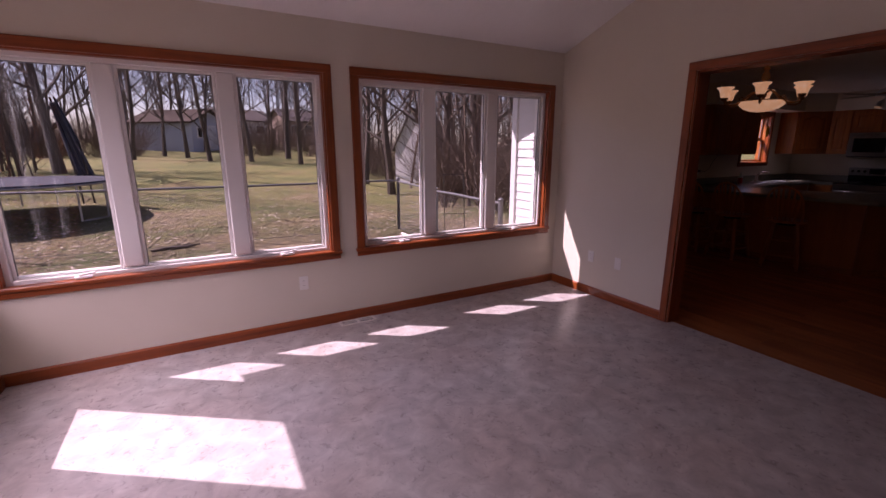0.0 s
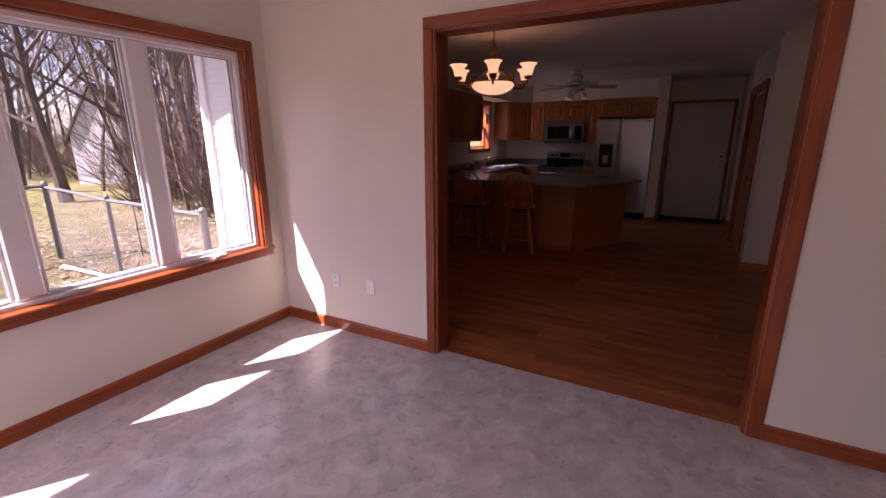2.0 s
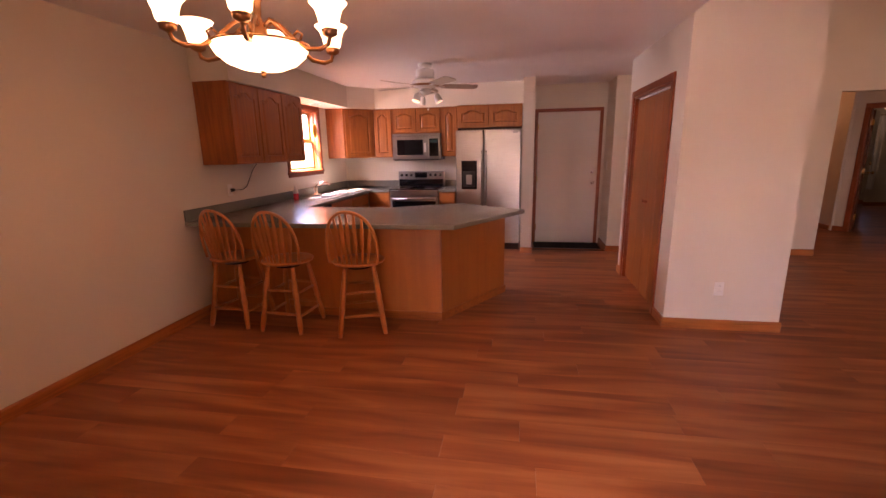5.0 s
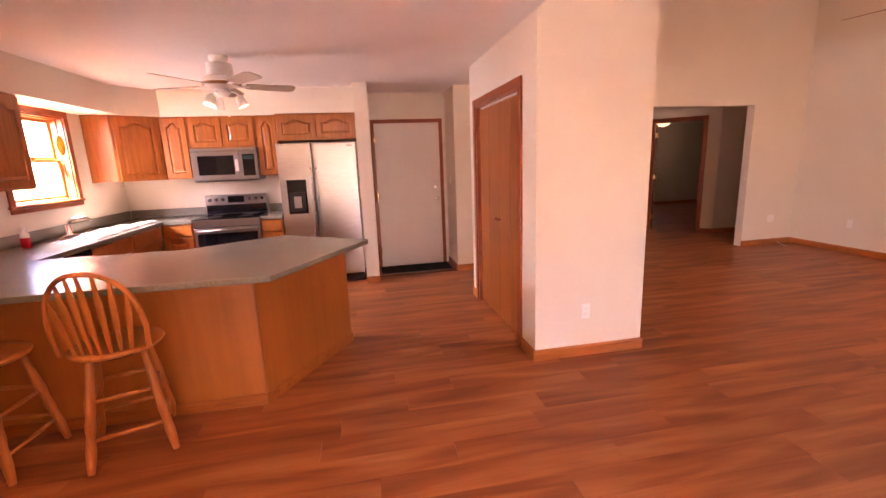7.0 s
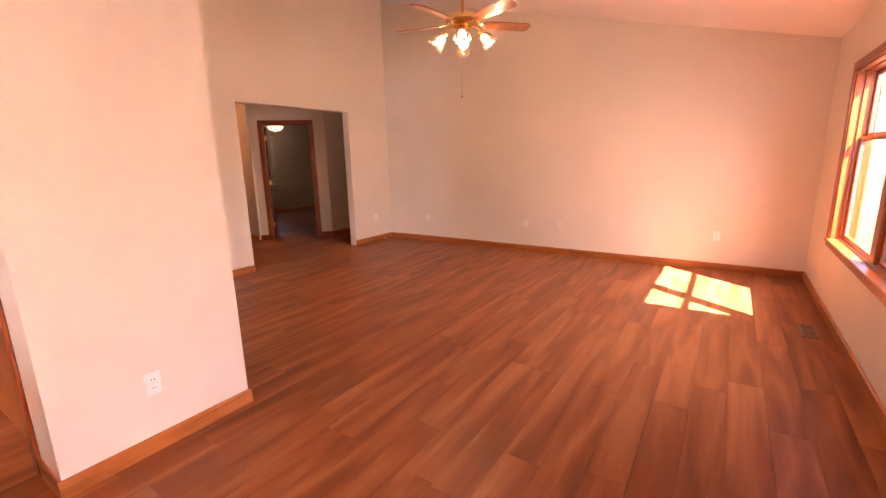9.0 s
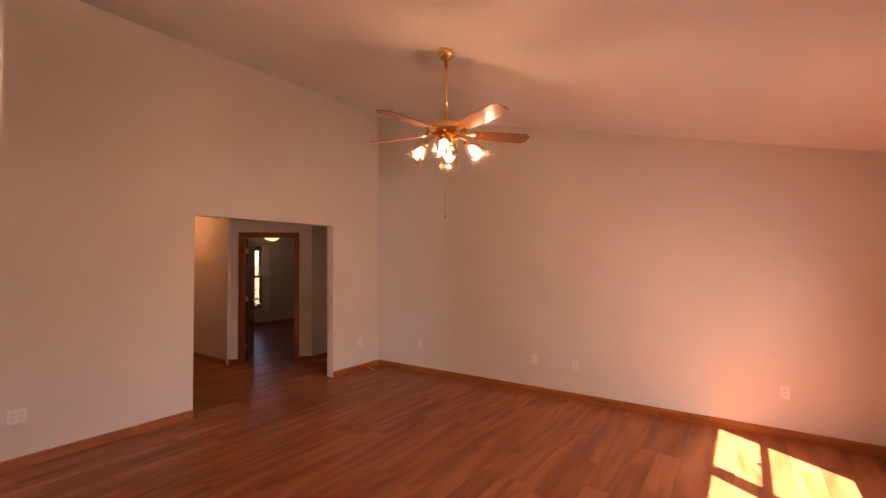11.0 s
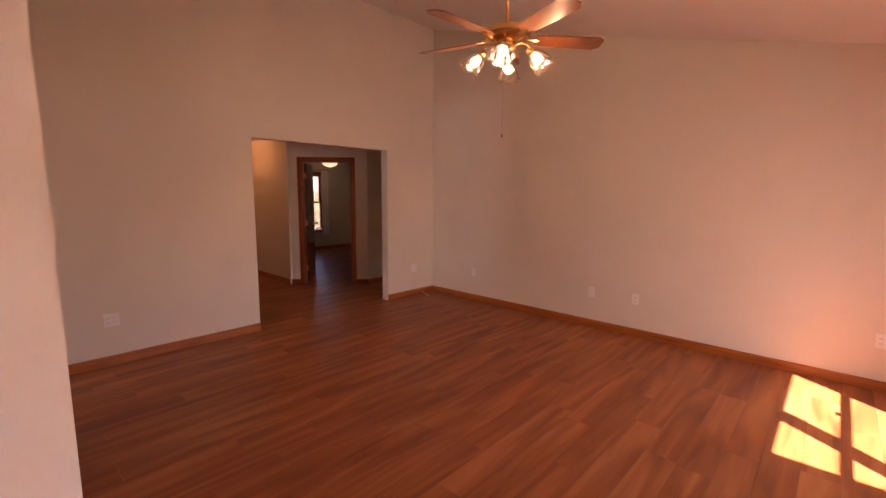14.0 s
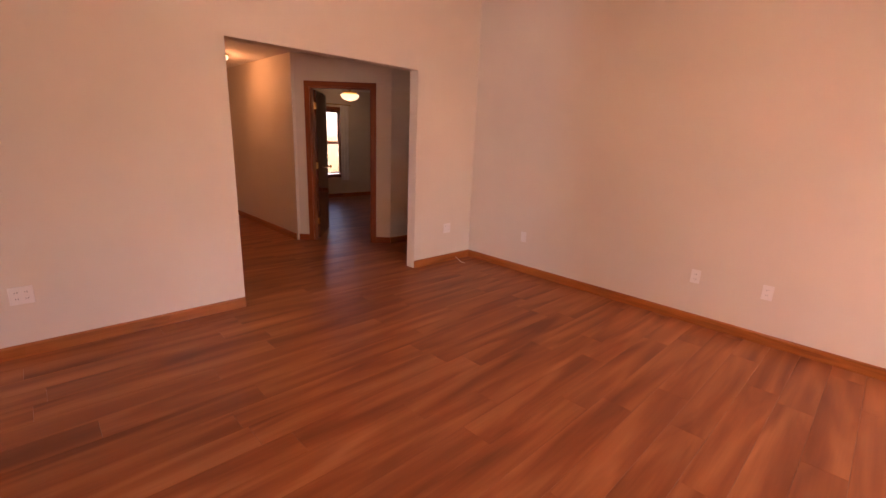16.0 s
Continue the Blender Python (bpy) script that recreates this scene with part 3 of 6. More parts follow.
for i, (a, b) in enumerate(N_WIN):
    sash_window("window_%d" % (i + 1), "white vinyl three-light casement window with oak casing", 'x', SN, -1, a + TR, b - TR, NZ0, NZ1, 3, 0.16)
for i, (a, b, z_a, z_b) in enumerate(W_WIN):
    sash_window("window_%d" % (i + 3), "white vinyl single-light window with oak casing", 'y', SW, 1, a, b, z_a, z_b, 1, 0.14, cranks=False)
sash_window("window_6", "oak double-hung window pair", 'y', LW, 1, -4.25, -2.14, 0.62, 2.0, 2, 0.15, True, False, 0.62)
sash_window("window_7", "oak double-hung window over the sink", 'x', KN, -1, 8.33, 9.20, 1.24, 2.06, 1, 0.16, True, False)
sash_window("window_8", "dark oak double-hung window in the far room", 'y', 15.05, -1, -6.70, -5.95, 0.53, 1.97, 1, 0.14, True, False)


# ---- small wall fittings ----
def outlet(x, y, z, facing, kind="outlet", group="wall outlets"):
    """facing: degrees of the way the plate looks, from +x."""
    lab = {"outlet": "white duplex outlet plate on the wall", "jack": "white blank cover plate on the wall", "switch": "white light switch plate on the wall",
           "double": "white two-gang outlet plate on the wall"}[kind]
    t = thing("wall_outlet" if kind != "switch" else "light_switch", lab, "outlet" if kind != "switch" else "switch", pose(x, y, z, 0, 0, facing), group if kind != "switch" else "")
    w = 0.058 if kind == "double" else 0.036
    part("plate", box(0.0005, 0.007, -w, w, -0.058, 0.058, 0.003), PLASTIC, t)
    for c in ((-0.023, 0.023) if kind == "double" else (0.0,)):
        if kind in ("outlet", "double"):
            for dz in (-0.021, 0.021):
                s = part("socket", lathe([(0.0165, 0), (0.0165, 0.0035)], 14, m=pose(0.0062, c, dz, 0, 90, 0)), PLASTIC, t)
                for dy in (-0.006, 0.006):
                    part("slot", box(0.0093, 0.0102, c + dy - 0.0013, c + dy + 0.0013, dz - 0.004, dz + 0.005), DARK, s)
        elif kind == "switch":
            part("toggle", box(0.006, 0.017, -0.005, 0.005, -0.004, 0.012, 0.002), PLASTIC, t)
        else:
            part("socket", lathe([(0.006, 0), (0.006, 0.003)], 12, m=pose(0.0062, 0, 0, 0, 90, 0)), PLASTIC, t)
    return t


outlet(0.70, SN, 0.40, -90)
outlet(SE, 3.225, 0.405, 180)
outlet(SE, 2.895, 0.400, 180, "jack")
outlet(CX0, -0.148, 0.352, 180)
outlet(LE, -1.17, 0.405, 180, "double")
outlet(LE, -4.845, 0.41, 180, "double")
outlet(8.75, LS, 0.41, 90, "jack")
outlet(6.985, LS, 0.41, 90)
outlet(6.487, LS, 0.41, 90)
outlet(4.60, LS, 0.41, 90)
outlet(7.10, KN, 1.13, -90)
outlet(9.90, 0.19, 1.22, 90, "switch")


def floor_vent(x0, x1, y0, y1, along, material, label):
    t = thing("floor_vent", label, "vent", pose((x0 + x1) / 2, (y0 + y1) / 2, 0))
    put("backing", box(x0 + 0.012, x1 - 0.012, y0 + 0.012, y1 - 0.012, 0.0005, 0.002), DARK, t)
    for q in ((x0, x1, y0, y0 + 0.018), (x0, x1, y1 - 0.018, y1), (x0, x0 + 0.018, y0 + 0.018, y1 - 0.018), (x1 - 0.018, x1, y0 + 0.018, y1 - 0.018)):
        put("frame", box(*q, 0.0005, 0.007, 0.002), material, t)
    lo, hi = (x0, x1) if along == 'x' else (y0, y1)
    n = int((hi - lo - 0.036) / 0.0125)
    for i in range(n):
        u = lo + 0.018 + (i + 0.5) * (hi - lo - 0.036) / n
        q = (u - 0.0022, u + 0.0022, y0 + 0.018, y1 - 0.018) if along == 'x' else (x0 + 0.018, x1 - 0.018, u - 0.0036, u + 0.0036)
        put("slat", box(*q, 0.002, 0.006), material, t)
    mid = (lo + hi) / 2
    q = (mid - 0.012, mid + 0.012, y0 + 0.018, y1 - 0.018) if along == 'x' else (x0 + 0.018, x1 - 0.018, mid - 0.012, mid + 0.012)
    put("bar", box(*q, 0.002, 0.0065), material, t)
    return t


floor_vent(0.96, 1.28, 3.64, 3.75, 'x', mat("almond_enamel", (0.72, 0.69, 0.64), 0.4), "almond metal floor vent by the window wall")
floor_vent(3.86, 3.97, -3.66, -3.36, 'y', mat("brown_enamel", (0.18, 0.12, 0.08), 0.4), "brown metal floor vent by the living room window")


# ---- closet and doors ----
def slab_door(name, label, m, w, h, t, material, knob_side, knob_mat, panels=0, hinges=True):
    """Door in the plane y = 0 of its own frame, x from 0 to w."""
    d = thing(name, label, "door", m, kind="structure")
    part("door_leaf", box(0, w, -t / 2, t / 2, 0.01, h, 0.003), material, d)
    kx = w - 0.07 if knob_side > 0 else 0.07
    for s in (-1, 1):
        k = part("door_handle", lathe([(0.030, 0), (0.030, 0.006), (0.012, 0.010), (0.012, 0.035), (0.026, 0.045), (0.028, 0.058), (0.018, 0.068), (0.001, 0.069)], 18, m=pose(kx, s * t / 2, 0.96, -90 * s, 0, 0)), knob_mat, d, "round metal door knob", True)
        part("deadbolt", lathe([(0.027, 0), (0.027, 0.010), (0.020, 0.014), (0.001, 0.0145)], 18, m=pose(kx, s * t / 2, 1.12, -90 * s, 0, 0)), knob_mat, d, "", True)
    for i in range(panels):
        a, (za, zb) = 0.12 + (i % 2) * (w / 2 - 0.07), ((0.16, 0.86), (1.02, 1.62), (1.70, 1.90))[i // 2]
        bm = box(a, a + w / 2 - 0.17, t / 2, t / 2 + 0.004, za, zb)
        box(a + 0.03, a + w / 2 - 0.20, t / 2 + 0.004, t / 2 + 0.007, za + 0.03, zb - 0.03, 0.002, bm=bm)
        part("panel", bm, material, d)
    if hinges:
        hx = 0 if knob_side > 0 else w
        for z in (0.25, 1.02, 1.8):
            part("hinge", box(hx - 0.006, hx + 0.006, -t / 2 - 0.006, t / 2 + 0.006, z - 0.045, z + 0.045, 0.002), BRASS, d)
    return d


door_t = thing("door_frame_entry", "stained oak casing of the side door", "door casing", kind="structure")
casing(door_t, 'y', KE, -1, 0.285, 1.19, 0, 2.02, 0.05)
slab_door("door_1", "off-white painted steel entry door, closed", pose(KE - 0.012, 0.287, 0, 0, 0, 90), 0.90, 2.018, 0.02, DOORPAINT, -1, CHROME, 6)
mat_t = thing("door_mat", "dark grey rubber door mat on the floor", "mat", pose(9.95, 0.74, 0))
put("mat", box(9.72, 10.12, 0.24, 1.22, 0.001, 0.012, 0.004), RUBBER, mat_t)
put("border", box(9.70, 9.72, 0.23, 1.23, 0.001, 0.008, 0.003), GREYPLASTIC, mat_t)

closet_t = thing("door_frame_closet", "stained oak casing round the closet", "door casing", kind="structure")
casing(closet_t, 'x', CY1, 1, 7.12, 8.31, 0, 2.0)
jambs(closet_t, 'x', CY1 - 0.11, CY1, 7.12, 8.31, 0, 2.0, 0.015)
put("track", box(7.135, 8.295, CY1 - 0.065, CY1 - 0.045, 1.972, 1.985), WHITE, closet_t, "white bifold track")
DOOR_OAK = wood("door_oak", (0.235, 0.062, 0.013), (0.39, 0.118, 0.023), 0.36, 'z', coat=0.15)
bif = thing("bifold_door", "stained oak flush bifold closet doors, closed", "door", kind="structure")
for i in range(4):
    a = 7.138 + i * 0.289
    leaf = put("door_leaf", box(a + 0.001, a + 0.288, CY1 - 0.068, CY1 - 0.035, 0.012, 1.962, 0.003), DOOR_OAK, bif)
    if i in (1, 2):
        kx = a + (0.25 if i == 1 else 0.04)
        put("door_handle", lathe([(0.014, 0), (0.010, 0.012), (0.017, 0.02), (0.012, 0.028), (0.001, 0.029)], 14, m=pose(kx, CY1 - 0.035, 0.95, -90, 0, 0)), OAK_Z, bif, "small round wooden knob", True)

# diagonal doorway in the hall, with its leaf swung into the room
dd = Vector((DIAG_B[0] - DIAG_A[0], DIAG_B[1] - DIAG_A[1])).normalized()
DM = pose(DIAG_A[0], DIAG_A[1], 0, 0, 0, math.degrees(math.atan2(dd.y, dd.x)))
hall_t = thing("door_frame_hall", "dark stained oak casing of the angled doorway", "door casing", DM, kind="structure")
for a, b in ((0.195, 0.26), (1.06, 1.125)):
    part("side_casing", box(a, b, 0, 0.018, 0, 2.03, 0.004), OAK_Z, hall_t)
    part("baseboard", box(*((0.0, 0.195) if a < 0.5 else (1.125, 1.27)), 0, 0.014, 0, 0.085, 0.003), OAK_X, hall_t)
part("head_casing", box(0.195, 1.125, 0, 0.018, 2.03, 2.095, 0.004), OAK_X, hall_t)
for a, b in ((0.26, 0.276), (1.044, 1.06)):
    part("jamb", box(a, b, -0.12, 0, 0, 2.03), OAK_Z, hall_t)
part("head_jamb", box(0.276, 1.044, -0.12, 0, 2.014, 2.03), OAK_X, hall_t)
GLOSSDOOR = wood("varnished_door", (0.07, 0.018, 0.006), (0.13, 0.034, 0.010), 0.16, 'z', bump_k=0.01, coat=1.0)
slab_door("door_2", "dark stained wooden door, standing open", DM @ pose(1.035, -0.13, 0, 0, 0, -84), 0.76, 2.0, 0.035, GLOSSDOOR, 1, BRASS)


# ---- kitchen cabinets ----
def panel_door(w, h, t=0.019, arch=0.045, rail=0.055):
    """Raised-panel door with a cathedral arch: x from 0 to w, z from 0 to h, its front looking to -y."""
    bm = bmesh.new()
    iw, z_lo, z_hi = w - 2 * rail, rail, h - rail
    inner, outer = [], []
    nb, ns, na = 3, 4, 16
    for i in range(nb):
        f = i / nb
        inner.append((rail + iw * f, z_lo)), outer.append((w * f, 0))
    for i in range(ns):
        f = i / ns
        inner.append((w - rail, z_lo + (z_hi - arch - z_lo) * f)), outer.append((w, h * f))
    for i in range(na + 1):
        f = i / na
        s = max(0.0, 1 - abs(2 * f - 1) * 1.35)
        lift = arch * (0.5 - 0.5 * math.cos(math.pi * min(1, s * 1.3)))
        inner.append((w - rail - iw * f, z_hi - arch + lift)), outer.append((w - w * f, h))
    for i in range(1, ns):
        f = 1 - i / ns
        inner.append((rail, z_lo + (z_hi - arch - z_lo) * f)), outer.append((0, h * f))
    cx, cz = w / 2, h / 2

    def ring(pts, y, inset=0.0):
        kx, kz = 1 - 2 * inset / max(iw, 0.05), 1 - 2 * inset / max(z_hi - z_lo, 0.05)
        return [bm.verts.new((cx + (a - cx) * (kx if inset else 1), y, cz + (b - cz) * (kz if inset else 1))) for a, b in pts]
    rs = [ring(outer, t), ring(outer, 0.003), ring([(min(max(a, 0.004), w - 0.004), min(max(b, 0.004), h - 0.004)) for a, b in outer], 0.0),
          ring(inner, 0.0), ring(inner, 0.012, 0.005), ring(inner, 0.012, 0.010), ring(inner, 0.002, 0.034)]
    n = len(inner)
    for r0, r1 in zip(rs, rs[1:]):
        for i in range(n):
            bm.faces.new((r0[i], r0[(i + 1) % n], r1[(i + 1) % n], r1[i]))
    bm.faces.new(rs[-1])
    bm.faces.new(rs[0][::-1])
    return bm


def cabinet(name, label, m, w, h, d, doors, drawer=0.0, toe=0.0, group="", arch=0.045):
    """A cabinet in its own frame: x across the front, y into the depth, z up; doors is how many."""
    c = thing(name, label, "cabinet", m, group)
    z0 = toe
    part("body", box(0, w, 0.0, d, z0, h, 0.002), CAB_Z, c)
    if toe:
        part("toe_kick", box(0.002, w - 0.002, 0.07, d, 0, toe), CAB_H, c)
    gap = 0.016
    dw = (w - gap * (doors + 1)) / doors
    top = h - gap
    if drawer:
        for i in range(doors):
            a = gap + i * (dw + gap)
            part("drawer_front", box(a, a + dw, -0.019, 0, h - gap - drawer, h - gap, 0.006, seg=2), CAB_H, c)
        top = h - gap - drawer - 0.02
    for i in range(doors):
        bm = panel_door(dw, top - z0 - gap, arch=arch)
        bm.transform(pose(gap + i * (dw + gap), -0.019, z0 + gap))
        part("door", bm, CAB_Z, c, "raised-panel oak door with arched top" if arch else "")
    return c


UZ0, UZ1 = 1.39, 2.12
UPG, LOG = "kitchen wall cabinets", "kitchen base cabinets"
# wall cabinets: the north run faces -y, the east run faces -x
cabinet("wall_cabinet", "lit-toned stained oak three-door wall cabinet under the soffit", pose(6.77, KN - 0.33, UZ0), 1.34, UZ1 - UZ0, 0.328, 3, group=UPG)
E0 = 9.84
FACE_W = -90
cabinet("wall_cabinet", "narrow lit-toned stained oak wall cabinet beside the microwave", pose(E0, 3.72, UZ0, 0, 0, FACE_W), 0.30, UZ1 - UZ0, 0.328, 1, group=UPG)
cabinet("wall_cabinet", "short lit-toned stained oak cabinet over the microwave", pose(E0, 3.42, 1.745, 0, 0, FACE_W), 0.77, UZ1 - 1.745, 0.328, 2, group=UPG, arch=0.03)
cabinet("wall_cabinet", "narrow lit-toned stained oak wall cabinet beside the fridge", pose(E0, 2.65, UZ0, 0, 0, FACE_W), 0.26, UZ1 - UZ0, 0.328, 1, group=UPG)
cabinet("wall_cabinet", "wide short lit-toned stained oak cabinet over the fridge", pose(9.70, 2.385, 1.80, 0, 0, FACE_W), 0.95, UZ1 - 1.80, 0.46, 2, group=UPG, arch=0.04)
corner = thing("corner_cabinet", "lit-toned stained oak diagonal corner wall cabinet", "cabinet", pose(9.5, 3.62, UZ0), UPG)
CP = [(9.50, 4.09), (9.84, 3.725), (KE - 0.002, 3.725), (KE - 0.002, KN - 0.002), (9.50, KN - 0.002)]
put("body", prism(CP, UZ0, UZ1), CAB_Z, corner)
ddx, ddy = CP[1][0] - CP[0][0], CP[1][1] - CP[0][1]
dl, da = math.hypot(ddx, ddy), math.degrees(math.atan2(ddy, ddx))
bm = panel_door(dl - 0.06, UZ1 - UZ0 - 0.032)
bm.transform(pose(CP[0][0], CP[0][1], UZ0, 0, 0, da) @ pose(0.03, -0.019, 0.016))
put("door", bm, CAB_Z, corner, "raised-panel oak door with arched top")

soffit = tagged(link_mesh("soffit", prism([(6.76, KN), (6.76, 3.985), (9.46, 3.985), (9.80, 3.68), (9.80, 2.39), (9.66, 2.385), (9.66, 1.43), (KE, 1.43), (KE, KN)], UZ1, FLAT), WALL), "beige painted soffit above the cabinets", "soffit", kind="structure")
can = thing("recessed_light", "recessed can light in the soffit above the sink", "light", pose(8.80, 4.17, UZ1))
part("trim_ring", lathe([(0.085, -0.001), (0.085, -0.006), (0.060, -0.008), (0.058, -0.001)], 24), WHITE, can, "", True)
part("baffle", lathe([(0.058, -0.0015), (0.03, -0.0025), (0.001, -0.003)], 20), DARK, can)

# base cabinets
BZ = 0.868
cabinet("base_cabinet", "lit-toned stained oak base cabinet below the sink", pose(8.16, 3.765, 0), 1.34, BZ, 0.59, 2, 0.13, 0.1, LOG, 0.0)
dish = thing("dishwasher", "black built-in dishwasher under the counter", "dishwasher", pose(7.55, 3.765, 0))
put("body", box(7.55, 8.15, 3.775, 4.35, 0.1, 0.865), GREYPLASTIC, dish)
put("door", box(7.553, 8.147, 3.75, 3.775, 0.11, 0.74, 0.006), BLACK, dish)
put("control_panel", box(7.553, 8.147, 3.745, 3.775, 0.745, 0.862, 0.006), BLACK, dish)
put("toe_kick", box(7.555, 8.145, 3.83, 3.85, 0, 0.1), BLACK, dish)
cabinet("base_cabinet", "lit-toned stained oak corner base cabinet", pose(9.56, 3.765, 0, 0, 0, FACE_W), 0.34, BZ, 0.6, 1, 0.13, 0.1, LOG, 0.0)
cabinet("base_cabinet", "narrow lit-toned stained oak base cabinet beside the fridge", pose(9.56, 2.655, 0, 0, 0, FACE_W), 0.25, BZ, 0.6, 1, 0.13, 0.1, LOG, 0.0)
pen = thing("peninsula", "lit-toned stained oak peninsula with a breakfast bar", "cabinet", pose(6.70, 2.12, 0), LOG)
PB = [(6.70, KN - 0.002), (6.70, 2.12), (7.565, 1.60), (7.80, 1.97), (7.44, 2.62), (7.44, KN - 0.002)]
put("back_panel", prism([PB[0], PB[1], (6.72, 2.131), (6.72, PB[0][1])], 0.0, BZ), PLY, pen)
put("end_panel", prism([PB[1], PB[2], (7.565, 1.625), (6.7205, 2.1315)], 0.0, BZ), PLY, pen)
put("body", prism([(6.7205, KN - 0.002), (6.7205, 2.133), (7.564, 1.627), PB[3], PB[4], PB[5]], 0.0, BZ - 0.002), CAB_Z, pen)
put("base_trim", box(6.687, 6.70, 2.118, KN - 0.016, 0, 0.075, 0.003), CAB_H, pen)
bm = prism([(6.687, 2.118), (7.572, 1.586), (7.578, 1.597), (6.697, 2.125)], 0, 0.075)
put("base_trim", bm, CAB_H, pen)
put("corner_trim", box(6.694, 6.712, 2.112, 2.130, 0.075, BZ, 0.003), CAB_Z, pen)
for i in range(2):
    bm = panel_door(0.46, 0.70, arch=0.0)
    bm.transform(pose(7.44 + 0.019, 2.72 + i * 0.50, 0.12, 0, 0, 90))
    put("door", bm, CAB_Z, pen)

counter = thing("countertop", "grey-green speckled laminate countertop with a rounded edge", "countertop", pose(7.0, 3.0, 0.868))
CT = [(6.44, KN - 0.002), (6.44, 1.962), (7.395, 1.405), (7.90, 2.105), (7.48, 2.78), (7.48, 3.735), (9.535, 3.735), (9.535, 3.425), (KE - 0.002, 3.425), (KE - 0.002, KN - 0.002)]
put("top", prism(CT, 0.869, 0.908, bevel=0.006), COUNTER, counter)
put("top", box(9.535, KE - 0.002, 2.395, 2.655, 0.869, 0.908, 0.005), COUNTER, counter)
put("backsplash", box(6.44, KE - 0.022, KN - 0.022, KN - 0.001, 0.909, 1.01, 0.004), COUNTER, counter)
put("backsplash", box(KE - 0.022, KE - 0.001, 3.425, KN - 0.023, 0.909, 1.01, 0.004), COUNTER, counter)
put("backsplash", box(KE - 0.022, KE - 0.001, 2.395, 2.655, 0.909, 1.01, 0.004), COUNTER, counter)

sink = thing("sink", "double-bowl white enamel kitchen sink", "sink", pose(8.77, 4.03, 0.909))
SINKM = mat("sink_steel", (0.70, 0.70, 0.69), 0.22, 0.85)
for q in ((8.37, 9.17, 3.80, 3.835), (8.37, 9.17, 4.225, 4.29), (8.37, 8.405, 3.835, 4.225), (9.135, 9.17, 3.835, 4.225), (8.755, 8.785, 3.835, 4.225)):
    put("rim", box(*q, 0.9085, 0.917, 0.003), SINKM, sink)
for a, b in ((8.405, 8.755), (8.785, 9.135)):
    put("bowl", box(a, b, 3.835, 4.225, 0.909, 0.9105), SINKM, sink)
    put("drain", lathe([(0.04, 0.0), (0.038, 0.002), (0.001, 0.0025)], 16, m=pose((a + b) / 2, 4.03, 0.911)), CHROME, sink)
faucet = thing("faucet", "chrome single-lever kitchen faucet behind the sink", "faucet", pose(8.77, 4.255, 0.917))
part("base", lathe([(0.10, 0.0), (0.10, 0.006), (0.03, 0.014), (0.026, 0.09), (0.02, 0.10), (0.001, 0.102)], 20), CHROME, faucet, "", True)
part("spout", tube([(0, 0, 0.09), (0, -0.03, 0.14), (0, -0.10, 0.165), (0, -0.18, 0.16), (0, -0.21, 0.13)], 0.012, 10), CHROME, faucet, "", True)
part("lever", tube([(0, 0, 0.10), (0.03, 0.01, 0.13), (0.09, 0.02, 0.15)], [0.010, 0.008, 0.006], 8), CHROME, faucet, "", True)
soap = thing("soap_bottle", "clear dish soap bottle with red liquid on the counter", "bottle", pose(8.12, 4.20, 0.909))
part("bottle", lathe([(0.030, 0), (0.033, 0.01), (0.033, 0.075), (0.03, 0.085)], 18), mat("red_soap", (0.55, 0.02, 0.03), 0.15), soap, "", True)
part("shoulder", lathe([(0.030, 0.085), (0.033, 0.09), (0.028, 0.125), (0.012, 0.14), (0.012, 0.155)], 18), mat("clear_plastic", (0.75, 0.72, 0.70), 0.15), soap, "", True)
part("cap", lathe([(0.014, 0.155), (0.014, 0.172), (0.006, 0.176), (0.006, 0.19)], 14), PLASTIC, soap, "", True)
valance = thing("sun_catcher", "yellow glass ornament hung in the sink window", "ornament", pose(9.06, KN - 0.025, 1.80))
part("disc", lathe([(0.001, -0.004), (0.055, -0.003), (0.06, 0.0), (0.055, 0.003), (0.001, 0.004)], 20, m=pose(0, 0, -0.02, 90, 0, 0) @ Matrix.Diagonal((1.15, 1.6, 1, 1))), mat("yellow_glass", (0.9, 0.55, 0.05), 0.15), valance, "", True)
part("cord", tube([(0, 0, 0.058), (0, 0.005, 0.235)], 0.0015, 5), DARK, valance)
cord = thing("power_cord", "loose black power cord below the wall cabinet", "cord", pose(7.10, KN - 0.01, 1.13))
part("cable", tube([(0.0, 0, 0), (0.06, -0.03, -0.005), (0.16, -0.025, -0.01), (0.25, -0.02, 0.02), (0.31, -0.02, 0.10), (0.34, -0.05, 0.19), (0.36, -0.10, 0.262)], 0.0035, 6), DARK, cord, "", True)
part("plug", box(-0.015, 0.02, -0.035, -0.006, -0.016, 0.016, 0.004), DARK, cord)

# microwave
mw = thing("microwave", "stainless over-the-range microwave with a black window", "microwave", pose(9.80, 3.03, 1.34))
put("body", box(9.80, KE - 0.002, 2.655, 3.415, 1.345, 1.742, 0.004), GREYPLASTIC, mw)
put("door", box(9.775, 9.80, 2.86, 3.412, 1.36, 1.705, 0.006), STEEL, mw)
put("window", box(9.772, 9.776, 2.93, 3.34, 1.42, 1.65, 0.001), BLACKGLASS, mw)
put("control_panel", box(9.776, 9.80, 2.658, 2.856, 1.36, 1.705, 0.005), STEEL, mw)
put("keypad", box(9.773, 9.777, 2.69, 2.83, 1.40, 1.66, 0.001), BLACKGLASS, mw)
put("display", box(9.771, 9.7735, 2.70, 2.82, 1.60, 1.645), mat("dark_display", (0.02, 0.05, 0.05), 0.2), mw)
